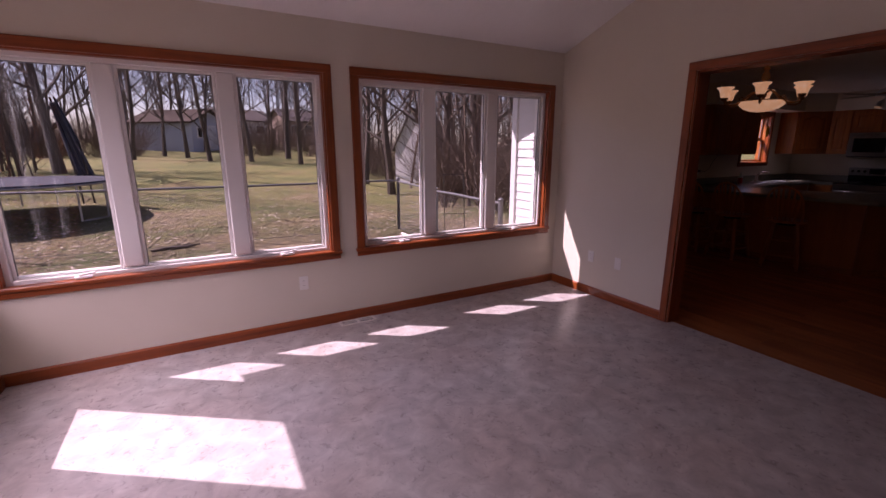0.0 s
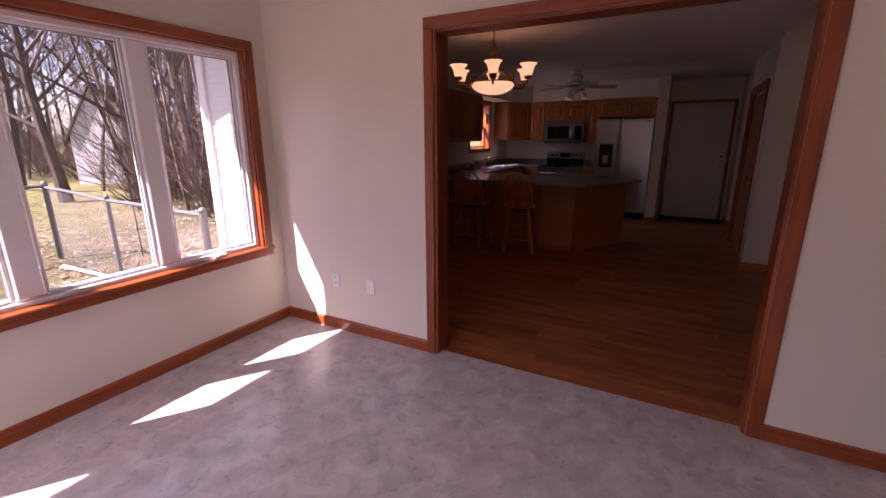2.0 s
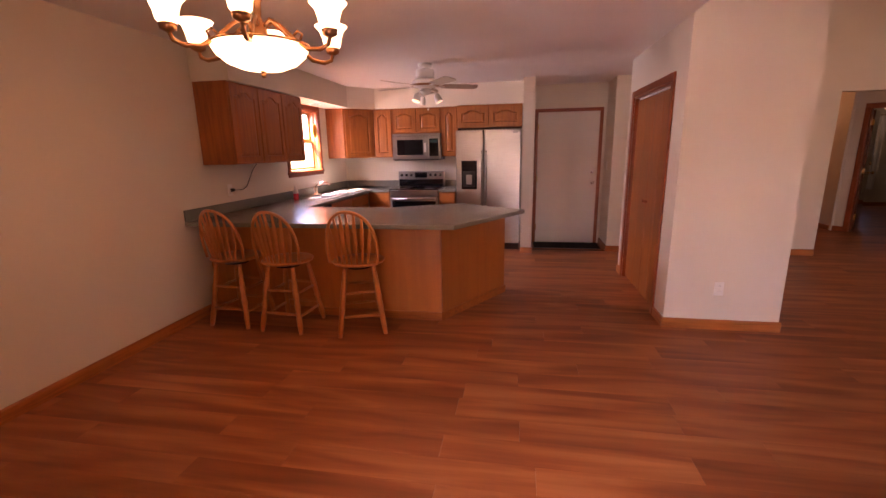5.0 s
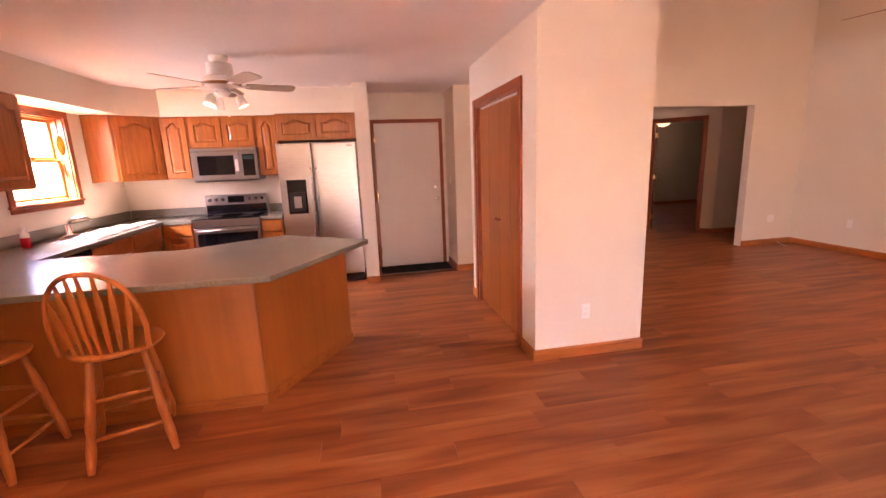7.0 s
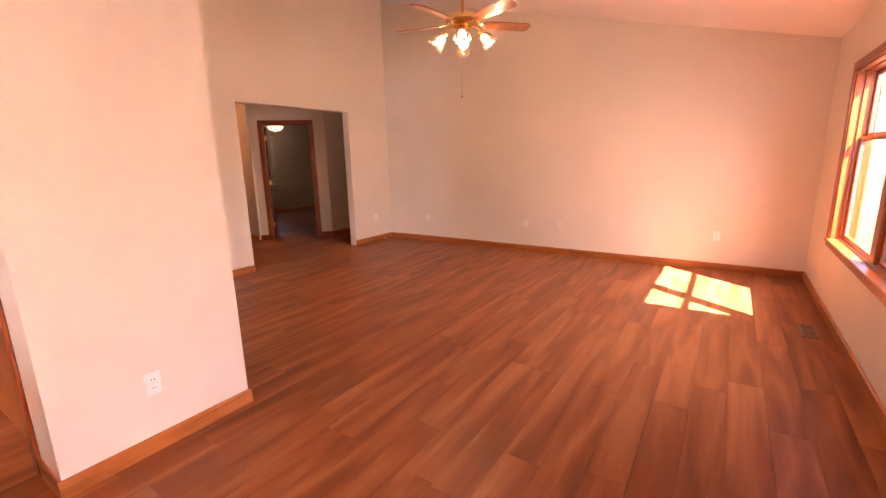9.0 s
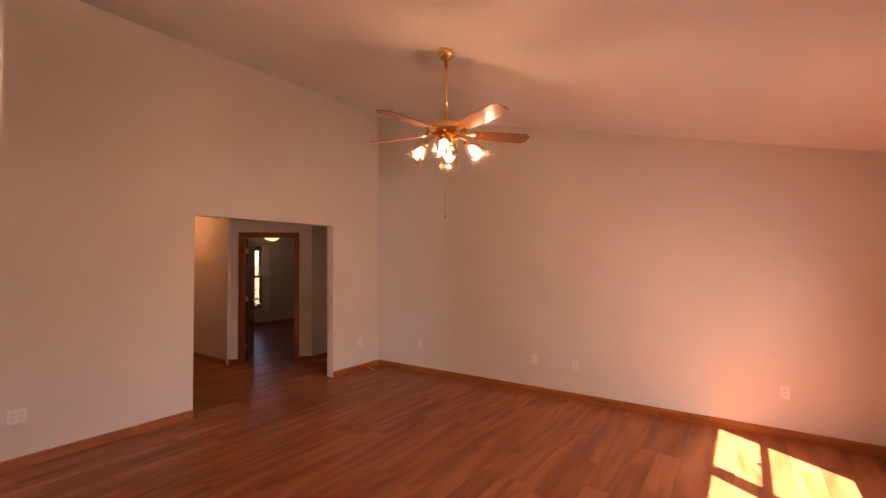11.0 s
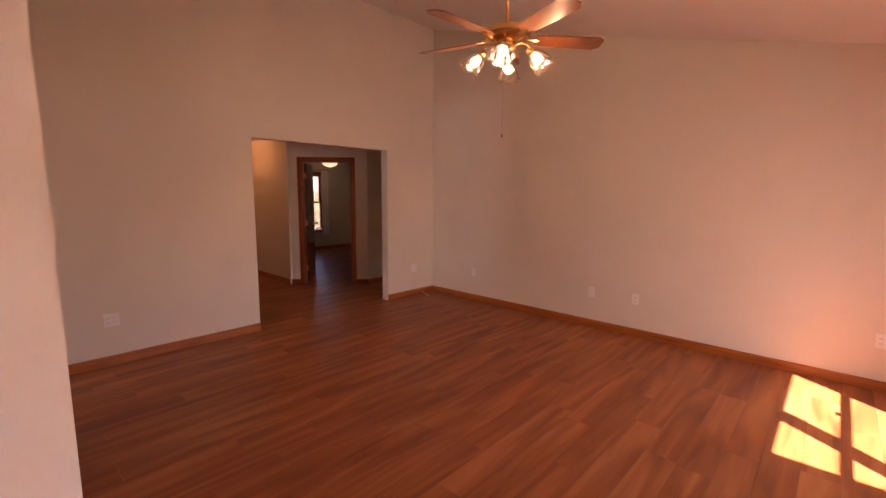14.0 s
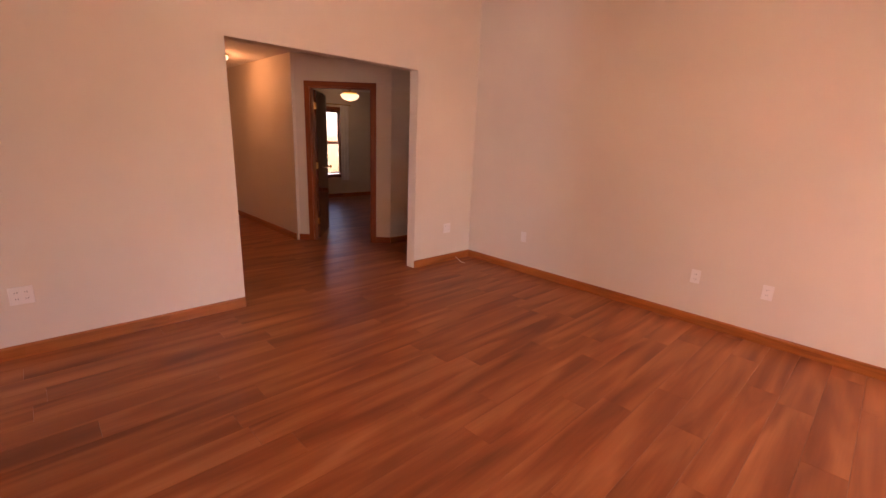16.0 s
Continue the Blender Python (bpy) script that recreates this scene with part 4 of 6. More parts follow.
put("handle", tube([(9.776, 2.885, 1.42), (9.735, 2.885, 1.44), (9.735, 2.885, 1.64), (9.776, 2.885, 1.66)], 0.010, 10), STEEL, mw, "", True)
put("paper_tag", box(9.722, 9.7245, 2.87, 2.905, 1.46, 1.60, 0.0005), PLASTIC, mw, "paper tag taped to the handle")
put("vent", box(9.777, 9.80, 2.66, 3.41, 1.708, 1.742, 0.002), STEEL, mw)
put("underside", box(9.80, 10.1, 2.68, 3.39, 1.338, 1.345), BLACK, mw)

# range
rg = thing("range", "stainless electric range with a black glass cooktop", "stove", pose(9.54, 3.04, 0))
put("body", box(9.56, KE - 0.03, 2.662, 3.418, 0.02, 0.90, 0.003), GREYPLASTIC, rg)
put("cooktop", box(9.53, KE - 0.09, 2.662, 3.418, 0.90, 0.916, 0.004), BLACKGLASS, rg)
put("oven_door", box(9.525, 9.56, 2.668, 3.412, 0.235, 0.80, 0.006), STEEL, rg)
put("oven_window", box(9.522, 9.526, 2.70, 3.38, 0.29, 0.735, 0.001), BLACKGLASS, rg)
put("handle", tube([(9.525, 3.37, 0.765), (9.475, 3.36, 0.775), (9.475, 2.72, 0.775), (9.525, 2.71, 0.765)], 0.014, 10), STEEL, rg, "", True)
put("front_rail", box(9.527, 9.56, 2.668, 3.412, 0.81, 0.896, 0.004), STEEL, rg)
put("drawer", box(9.527, 9.56, 2.668, 3.412, 0.05, 0.225, 0.006), STEEL, rg)
bg = put("backguard", box(KE - 0.10, KE - 0.025, 2.662, 3.418, 0.917, 1.16, 0.008), STEEL, rg)
put("backguard_lower", box(KE - 0.104, KE - 0.099, 2.672, 3.408, 0.92, 1.03), BLACKGLASS, bg)
put("clock_panel", box(KE - 0.105, KE - 0.100, 2.94, 3.14, 1.055, 1.14, 0.001), BLACKGLASS, bg)
for yy in (2.72, 2.80, 2.88, 3.20, 3.28, 3.36):
    put("knob", lathe([(0.022, 0), (0.020, 0.018), (0.001, 0.020)], 14, m=pose(KE - 0.10, yy, 1.098, 0, -90, 0)), BLACK, bg, "", True)
for bx_, by_, br_ in ((9.70, 3.23, 0.10), (9.70, 2.84, 0.075), (9.94, 3.23, 0.075), (9.94, 2.84, 0.10)):
    put("burner", lathe([(br_, 0.0), (br_ - 0.004, 0.0004), (br_ - 0.006, 0.0)], 28, m=pose(bx_, by_, 0.9162)), GREYPLASTIC, rg)

# refrigerator
fr = thing("refrigerator", "stainless side-by-side refrigerator with dispenser", "refrigerator", pose(9.5, 1.92, 0))
F0, F1 = 1.447, 2.375
put("body", box(9.55, KE - 0.01, F0 + 0.004, F1 - 0.004, 0.03, 1.745, 0.004), GREYPLASTIC, fr)
put("freezer_door", box(9.47, 9.545, 1.975, F1, 0.12, 1.76, 0.012, seg=2), STEEL, fr)
put("fridge_door", box(9.47, 9.545, F0, 1.967, 0.12, 1.76, 0.012, seg=2), STEEL, fr)
put("grille", box(9.50, 9.55, F0 + 0.01, F1 - 0.01, 0.02, 0.11, 0.003), BLACK, fr)
for yy in (2.005, 1.937):
    put("handle", tube([(9.472, yy, 0.62), (9.425, yy, 0.66), (9.42, yy, 1.05), (9.425, yy, 1.42), (9.472, yy, 1.46)], 0.013, 10), STEEL, fr, "curved stainless bar handle", True)
dsp = put("dispenser", box(9.462, 9.471, 2.07, 2.295, 0.92, 1.33, 0.003), BLACK, fr, "black water and ice dispenser")
put("recess", box(9.458, 9.463, 2.09, 2.275, 0.95, 1.18, 0.001), DARK, dsp)
put("paddle", box(9.445, 9.459, 2.14, 2.225, 0.99, 1.13, 0.005), STEEL, dsp)
put("badge", box(9.466, 9.4705, 1.49, 1.56, 1.705, 1.725, 0.001), GREYPLASTIC, fr)


# ---- stools ----
def stool(m, swivel=0.0, label=""):
    s = thing("bar_stool", label, "stool", m, "bar stools at the peninsula")
    top = pose(0, 0, 0, 0, 0, swivel)
    seat = lathe([(0.001, 0.575), (0.17, 0.578), (0.205, 0.588), (0.215, 0.602), (0.208, 0.612), (0.15, 0.606), (0.001, 0.600)], 32)
    part("seat", seat, STOOL, s, "", True)
    part("swivel_plate", lathe([(0.10, 0.545), (0.10, 0.574)], 20), BLACK, s)
    for sx in (-1, 1):
        for sy in (-1, 1):
            f, t = Vector((sx * 0.19, sy * 0.185, 0.0)), Vector((sx * 0.115, sy * 0.115, 0.56))
            pts = [f.lerp(t, k) for k in (0, 0.08, 0.2, 0.35, 0.42, 0.5, 0.62, 0.8, 1.0)]
            part("leg", tube(pts, [0.016, 0.020, 0.024, 0.019, 0.025, 0.020, 0.025, 0.019, 0.015], 12), STOOL, s, "", True)
    for z, k in ((0.15, 0.255), (0.35, 0.60)):
        e = [Vector((sx * 0.19, sy * 0.185, 0)).lerp(Vector((sx * 0.115, sy * 0.115, 0.56)), k) for sx, sy in ((-1, -1), (1, -1), (1, 1), (-1, 1))]
        for i in range(4):
            a, b = e[i].copy(), e[(i + 1) % 4].copy()
            dz = 0.025 if i % 2 else 0.0
            a.z += dz
            b.z += dz
            part("rung", tube([a, a.lerp(b, 0.5), b], [0.008, 0.012, 0.008], 10), STOOL, s, "", True)
    # hooped back with flat spindles, leaning away from the seat (-x side)
    hoop, foot = [], []
    for i in range(25):
        a = math.pi * i / 24
        y = 0.212 * math.cos(a) * (1.0 if 0 < i < 24 else 0.94)
        h = 0.43 * math.sin(a) ** 0.62
        hoop.append(top @ Vector((-0.125 - 0.055 * h / 0.43 - 0.06 * (1 - abs(math.cos(a))), y, 0.608 + h)))
    part("hoop", tube(hoop, 0.0125, 10), STOOL, s, "", True)
    for i in range(7):
        u = (i - 3) / 3
        a = math.acos(max(-1, min(1, u * 0.80)))
        y1 = 0.212 * math.cos(a)
        h1 = 0.43 * math.sin(a) ** 0.62
        p0 = Vector((-0.165 + 0.03 * abs(u), u * 0.125, 0.606))
        p1 = Vector((-0.125 - 0.055 * h1 / 0.43 - 0.06 * (1 - abs(math.cos(a))), y1, 0.608 + h1))
        bm = bmesh.new()
        rings = []
        for k, (wy, tx) in ((0, (0.006, 0.006)), (0.3, (0.011, 0.005)), (0.65, (0.016, 0.004)), (0.85, (0.009, 0.005)), (1.0, (0.006, 0.006))):
            c = p0.lerp(p1, k)
            rings.append([bm.verts.new(top @ (c + Vector((ax * tx, ay * wy, 0)))) for ax, ay in ((-1, -1), (1, -1), (1, 1), (-1, 1))])
        for r0, r1 in zip(rings, rings[1:]):
            for q in range(4):
                bm.faces.new((r0[q], r0[(q + 1) % 4], r1[(q + 1) % 4], r1[q]))
        bm.faces.new(rings[0][::-1]), bm.faces.new(rings[-1])
        part("spindle", bm, STOOL, s)
    return s


stool(pose(6.46, 2.775, 0, 0, 0, 21), -19, "lit-toned stained oak hoop-back swivel bar stool with turned legs")
stool(pose(6.435, 3.405, 0, 0, 0, -4), -2, "lit-toned stained oak hoop-back bar stool, seat swivelled a little")
stool(pose(6.49, 3.93, 0, 0, 0, -4), -5, "lit-toned stained oak hoop-back bar stool next to the wall")


# ---- lamps and fans ----
def chandelier(x, y):
    c = thing("chandelier", "bronze six-arm chandelier with lit alabaster glass shades", "chandelier", pose(x, y, FLAT))
    d = -FLAT
    part("canopy", lathe([(0.065, -0.001), (0.063, -0.012), (0.045, -0.026), (0.012, -0.034), (0.001, -0.035)], 24), BRONZE, c, "", True)
    for i in range(5):
        z = -0.045 - i * 0.026
        ring = [(0.008 * math.cos(a), 0, z + 0.017 * math.sin(a)) if i % 2 else (0, 0.008 * math.cos(a), z + 0.017 * math.sin(a)) for a in [2 * math.pi * k / 10 for k in range(11)]]
        part("chain_link", tube(ring, 0.0028, 6), BRONZE, c, "", True)
    part("cable", tube([(0.012, 0.0, -0.03), (0.03, 0.015, -0.07), (0.02, 0.02, -0.12), (0.005, 0.005, -0.17)], 0.003, 6), DARK, c)
    part("column", lathe([(0.010, d + 2.275), (0.022, d + 2.262), (0.030, d + 2.245), (0.018, d + 2.225), (0.034, d + 2.20), (0.040, d + 2.165), (0.018, d + 2.12), (0.014, d + 2.06), (0.030, d + 2.03), (0.034, d + 2.0), (0.016, d + 1.97), (0.016, d + 1.93), (0.001, d + 1.93)], 20), BRONZE, c, "", True)
    part("bowl", lathe([(0.203, d + 1.945), (0.200, d + 1.932), (0.185, d + 1.905), (0.150, d + 1.875), (0.095, d + 1.852), (0.03, d + 1.842), (0.001, d + 1.841)], 40), AMBER, c, "lit alabaster glass bowl", True)
    part("bowl_rim", lathe([(0.196, d + 1.942), (0.208, d + 1.942), (0.210, d + 1.950), (0.196, d + 1.952)], 40), BRONZE, c, "", True)
    part("finial", lathe([(0.001, d + 1.812), (0.009, d + 1.818), (0.012, d + 1.828), (0.006, d + 1.836), (0.020, d + 1.843), (0.001, d + 1.846)], 14), BRONZE, c, "", True)
    for k in range(6):
        r = pose(0, 0, 0, 0, 0, 22 + 60 * k)
        pts = [(0.02, 0, d + 2.02), (0.06, 0, d + 2.05), (0.11, 0, d + 2.02), (0.17, 0, d + 1.965), (0.24, 0, d + 1.915), (0.30, 0, d + 1.91), (0.34, 0, d + 1.925), (0.35, 0, d + 1.955)]
        arm = part("arm", tube([r @ Vector(p) for p in pts], [0.008, 0.008, 0.008, 0.009, 0.010, 0.010, 0.009, 0.008], 8), BRONZE, c, "", True)
        part("scroll", tube([r @ Vector(p) for p in ((0.20, 0, d + 1.945), (0.215, 0, d + 1.975), (0.195, 0, d + 1.99), (0.175, 0, d + 1.975))], 0.006, 6), BRONZE, arm, "", True)
        part("cup", lathe([(0.010, d + 1.950), (0.030, d + 1.960), (0.034, d + 1.980), (0.026, d + 1.985)], 16, m=r @ pose(0.35, 0, 0)), BRONZE, arm, "", True)
        part("shade", lathe([(0.030, d + 1.981), (0.040, d + 1.995), (0.045, d + 2.025), (0.056, d + 2.057), (0.078, d + 2.081), (0.075, d + 2.083), (0.052, d + 2.058), (0.041, d + 2.025), (0.034, d + 1.995)], 24, m=r @ pose(0.35, 0, 0)), AMBER, arm, "lit bell-shaped alabaster glass shade", True)
        w = r @ Vector((0.35, 0, 2.10))
        bulb(x + w.x, y + w.y, 2.065, CHAND_W, 0.02)
    bulb(x, y, 1.99, CHAND_W * 1.5, 0.05)
    return c


CHAND_W = 0.032
chandelier(5.03, 2.60)


def ceiling_fan(name, label, x, y, z_ceil, z_blade, radius, start, metal, blade_mat, light_start, lights, style):
    f = thing(name, label, "ceiling fan", pose(x, y, z_blade))
    h = z_ceil - z_blade
    part("canopy", lathe([(0.062, h + 0.02), (0.062, h - 0.025), (0.048, h - 0.06), (0.018, h - 0.072), (0.001, h - 0.073)] if style == "rod" else [(0.075, h - 0.001), (0.075, h - 0.03), (0.05, h - 0.055), (0.001, h - 0.056)], 24), metal, f, "", True)
    if h > 0.2:
        part("rod", tube([(0, 0, h - 0.06), (0, 0, 0.085)], 0.012, 12), metal, f, "", True)
        part("motor", lathe([(0.012, 0.10), (0.03, 0.085), (0.07, 0.078), (0.135, 0.055), (0.152, 0.030), (0.152, 0.005), (0.13, -0.012), (0.09, -0.018), (0.07, -0.03), (0.001, -0.032)], 32), metal, f, "", True)
        part("band", lathe([(0.135, -0.009), (0.1555, 0.0), (0.1555, 0.012), (0.135, 0.012)], 32), BRONZE, f, "", True)
    if h <= 0.34 and style != "rod":
        part("motor_cap", lathe([(0.05, h - 0.05), (0.10, h - 0.065), (0.105, 0.09), (0.06, 0.08)], 28), metal, f, "", True)
    for k in range(5):
        r = pose(0, 0, 0, 0, 0, start + 72 * k)
        iron = part("blade_iron", box(0.10, 0.22, -0.020, 0.020, -0.012, -0.004, 0.003), metal, f)
        iron.matrix_basis = r
        bm = bmesh.new()
        prof = [(0.19, 0.050), (0.24, 0.058), (0.40, 0.066), (radius - 0.045, 0.071), (radius - 0.038, 0.070), (radius - 0.002, 0.044), (radius, 0.040)]
        loop = [(a, b) for a, b in prof] + [(a, -b) for a, b in prof[::-1]]
        prism(loop, -0.003, 0.003, bm)
        bm.transform(r @ pose(0, 0, -0.004, -12, 0, 0))
        part("blade", bm, blade_mat, f)
    part("light_kit", lathe([(0.05, -0.03), (0.065, -0.045), (0.06, -0.075), (0.03, -0.095), (0.001, -0.10)], 24), metal, f, "", True)
    for k in range(lights):
        a = light_start + 360 / lights * k
        r = pose(0, 0, -0.045 if style == "rod" else -0.07, 0, 0, a) @ Matrix.Diagonal((1.22, 1.22, 1.15, 1)) if style == "rod" else pose(0, 0, -0.07, 0, 0, a)
        arm = part("lamp_arm", tube([r @ Vector(p) for p in ((0.03, 0, 0), (0.08, 0, 0.012), (0.115, 0, -0.005), (0.125, 0, -0.03))], 0.008, 8), metal, f, "", True)
        tilt = r @ pose(0.122, 0, -0.03, 0, -42 if style == "rod" else -24, 0)
        if style == "rod":
            part("socket", lathe([(0.016, 0.012), (0.022, 0.0), (0.022, -0.025), (0.014, -0.03)], 14, m=tilt), metal, arm, "", True)
            part("shade", fluted([(0.024, -0.022), (0.040, -0.040), (0.047, -0.062), (0.049, -0.085), (0.053, -0.105), (0.064, -0.125)], 8, 0.09, 0.006, tilt), TULIP, arm, "lit fluted clear glass shade", True)
            part("bulb", lathe([(0.012, -0.028), (0.020, -0.045), (0.0245, -0.062), (0.0235, -0.076), (0.014, -0.090), (0.001, -0.095)], 16, m=tilt), LITBULB, arm, "lit bulb", True)
            p = full(f) @ (tilt @ Vector((0, 0, -0.135)))
            bulb(p.x, p.y, p.z, FAN_W, 0.014)
        else:
            part("shade", lathe([(0.018, 0.01), (0.036, -0.01), (0.042, -0.06), (0.046, -0.085), (0.044, -0.085), (0.038, -0.06)], 18, m=tilt), WHITE, arm, "white metal spot shade", True)
            part("bulb", lathe([(0.030, -0.05), (0.036, -0.075), (0.001, -0.083)], 14, m=tilt), LITGLASS, arm, "lit reflector bulb", True)
            p = full(f) @ (tilt @ Vector((0, 0, -0.12)))
            bulb(p.x, p.y, p.z, 0.012, 0.03)
    drop = -0.60 if style == "rod" else -0.24
    part("pull_chain", tube([(0.03, -0.02, -0.09), (0.03, -0.02, drop)], 0.0009, 5), BRONZE if style == "rod" else metal, f)
    part("chain_pull", lathe([(0.001, drop - 0.022), (0.008, drop - 0.014), (0.006, drop), (0.001, drop + 0.004)], 10, m=pose(0.03, -0.02, 0)), BRONZE if style == "rod" else WHITE, f)
    return f


FAN_W = 0.115
BLADE_OAK = wood("fan_blade_oak", (0.15, 0.048, 0.018), (0.27, 0.092, 0.032), 0.28, 'x', coat=0.4)
BLADE_PALE = paint("pale_blade", (0.40, 0.345, 0.29), 0.45, 80, 0.05)
ceiling_fan("ceiling_fan", "polished brass ceiling fan with oak blades and four lit shades", 6.63, -2.885, vault(6.63), 2.545, 0.645, 13.4, BRASS, BLADE_OAK, 29.4, 4, "rod")
ceiling_fan("ceiling_fan", "white hugger ceiling fan with pale blades and lit spots", 8.13, 2.52, FLAT, 2.19, 0.60, 2.2, WHITE, BLADE_PALE, 150, 3, "hugger")
flush = thing("ceiling_lamp", "brass flush ceiling lamp with a lit glass bowl", "lamp", pose(14.3, -6.45, FLAT - 0.10))
part("stem", lathe([(0.02, 0.0), (0.02, 0.08), (0.06, 0.085), (0.06, 0.099)], 16), BRASS, flush, "", True)
part("pan", lathe([(0.15, -0.001), (0.155, -0.03), (0.13, -0.06), (0.001, -0.061)], 28), BRASS, flush, "", True)
part("bowl", lathe([(0.195, -0.06), (0.178, -0.115), (0.11, -0.165), (0.02, -0.18), (0.001, -0.181)], 28), DIMGLASS, flush, "lit frosted glass bowl", True)
part("finial", lathe([(0.012, -0.178), (0.014, -0.19), (0.001, -0.20)], 12), BRASS, flush)
part("pull_chain", tube([(0.03, 0.05, -0.15), (0.03, 0.05, -0.42)], 0.002, 5), BRASS, flush)
part("chain_pull", lathe([(0.001, -0.46), (0.012, -0.45), (0.010, -0.42), (0.001, -0.415)], 10, m=pose(0.03, 0.05, 0)), PLASTIC, flush)
bulb(14.3, -6.45, FLAT - 0.36, 0.02, 0.06)

hall_lamp = thing("ceiling_lamp", "small flush hall ceiling lamp with patterned amber glass", "lamp", pose(12.5, -3.35, FLAT))
part("pan", lathe([(0.11, -0.001), (0.115, -0.02), (0.09, -0.03), (0.001, -0.031)], 24), BRASS, hall_lamp, "", True)
part("bowl", lathe([(0.12, -0.03), (0.11, -0.07), (0.06, -0.10), (0.001, -0.11)], 24), DIMGLASS, hall_lamp, "lit amber glass bowl", True)
bulb(12.5, -3.35, FLAT - 0.17, 0.15, 0.03, (1.0, 0.48, 0.18))
curtain = thing("curtain", "white sheer curtain hanging beside the far window", "curtain", pose(14.99, -6.72, 0.40))
bm = bmesh.new()
folds = [[bm.verts.new((0.022 * math.sin(i * 1.7) + d, -0.11 + 0.022 * i, z)) for i in range(11)] for d in (0.0, 0.004) for z in (0.0, 1.68)]
for lo, hi in ((folds[0], folds[1]), (folds[2], folds[3])):
    for i in range(10):
        bm.faces.new((lo[i], lo[i + 1], hi[i + 1], hi[i]))
part("cloth", bm, WHITE, curtain, "", True)
part("rod", tube([(0.0, -0.18, 1.69), (0.0, 0.98, 1.69)], 0.009, 8), BRASS, curtain, "", True)
cable_end = thing("coax_cable", "short white cable stub on the floor by the wall", "cable", pose(9.42, -4.98, 0.004))
part("cable", tube([(0.15, -0.03, 0.02), (0.08, -0.02, 0.003), (0.0, 0.03, 0.003), (-0.05, 0.02, 0.003)], 0.004, 6), PLASTIC, cable_end, "", True)


# ---- outside: roofs and siding ----
SHINGLE = paint("roof_shingle", (0.10, 0.08, 0.07), 0.9, 60, 0.4)
SIDING = paint("white_siding", (0.64, 0.64, 0.64), 0.5, 40, 0.04)


slab("roof_sunroom_north", [(SW - 0.45, 4.44, 2.34), (SE - 0.03, 4.44, 2.34), (SE - 0.03, 0.985, 3.60), (SW - 0.45, 0.985, 3.60)], 0.12, SHINGLE, "brown shingled sunroom roof", "roof")
slab("roof_sunroom_south", [(SW - 0.45, 0.985, 3.60), (SE - 0.03, 0.985, 3.60), (SE - 0.03, -2.27, 2.40), (SW - 0.45, -2.27, 2.40)], 0.12, SHINGLE, "brown shingled sunroom roof", "roof")
# Unseen house roof: eaves sized to shade the siding and let sun into the kitchen.
slab("roof_house_east", [(6.0, 4.57, 2.50), (16.0, 4.57, 2.50), (16.0, 0.33, 4.3), (6.0, 0.33, 4.3)], 0.12, SHINGLE, "unseen brown shingled house roof that shapes the sunlight", "roof")
slab("roof_house_north", [(SE - 0.62, 4.90, 2.36), (6.0, 4.90, 2.36), (6.0, 0.33, 4.3), (SE - 0.62, 0.33, 4.3)], 0.12, SHINGLE, "unseen brown shingled house roof that shapes the sunlight", "roof")
slab("roof_house_south", [(SE, 0.34, 4.5), (16.0, 0.34, 4.5), (16.0, -9.4, 4.3), (SE, -9.4, 4.3)], 0.1, SHINGLE, "unseen brown shingled house roof that shapes the sunlight", "roof")
sid = thing("siding_wall", "white lapped vinyl siding beside the window", "siding", pose(SE, 4.25, -0.25), kind="structure")
for i in range(25):
    z = -0.25 + i * 0.102
    bm = bmesh.new()
    vs = [bm.verts.new(p) for p in ((SE - 0.001, 3.94, z), (SE - 0.013, 3.94, z), (SE - 0.003, 3.94, z + 0.104), (SE - 0.001, 4.47, z), (SE - 0.013, 4.47, z), (SE - 0.003, 4.47, z + 0.104))]
    for f in ((0, 1, 2), (5, 4, 3), (0, 3, 4, 1), (1, 4, 5, 2), (2, 5, 3, 0)):
        bm.faces.new([vs[k] for k in f])
    put("siding_board", bm, SIDING, sid)
put("corner_board", box(SE - 0.034, SE - 0.001, 4.47, 4.56, -0.25, 2.42, 0.003), SIDING, sid)


# ---- ground ----
def smooth(a, b, v):
    u = min(1.0, max(0.0, (v - a) / (b - a)))
    return u * u * (3 - 2 * u)


def gz(x, y):
    az = math.degrees(math.atan2(x, max(y, 0.5)))
    s = 1 - 1.25 * smooth(13, 23, az)
    rise = max(0.0, min(y, 85.0) - 9) * 0.043 * s
    return -0.27 + rise + 0.05 * noise.noise((x * 0.25, y * 0.25, 0)) + 0.02 * noise.noise((x, y, 3))


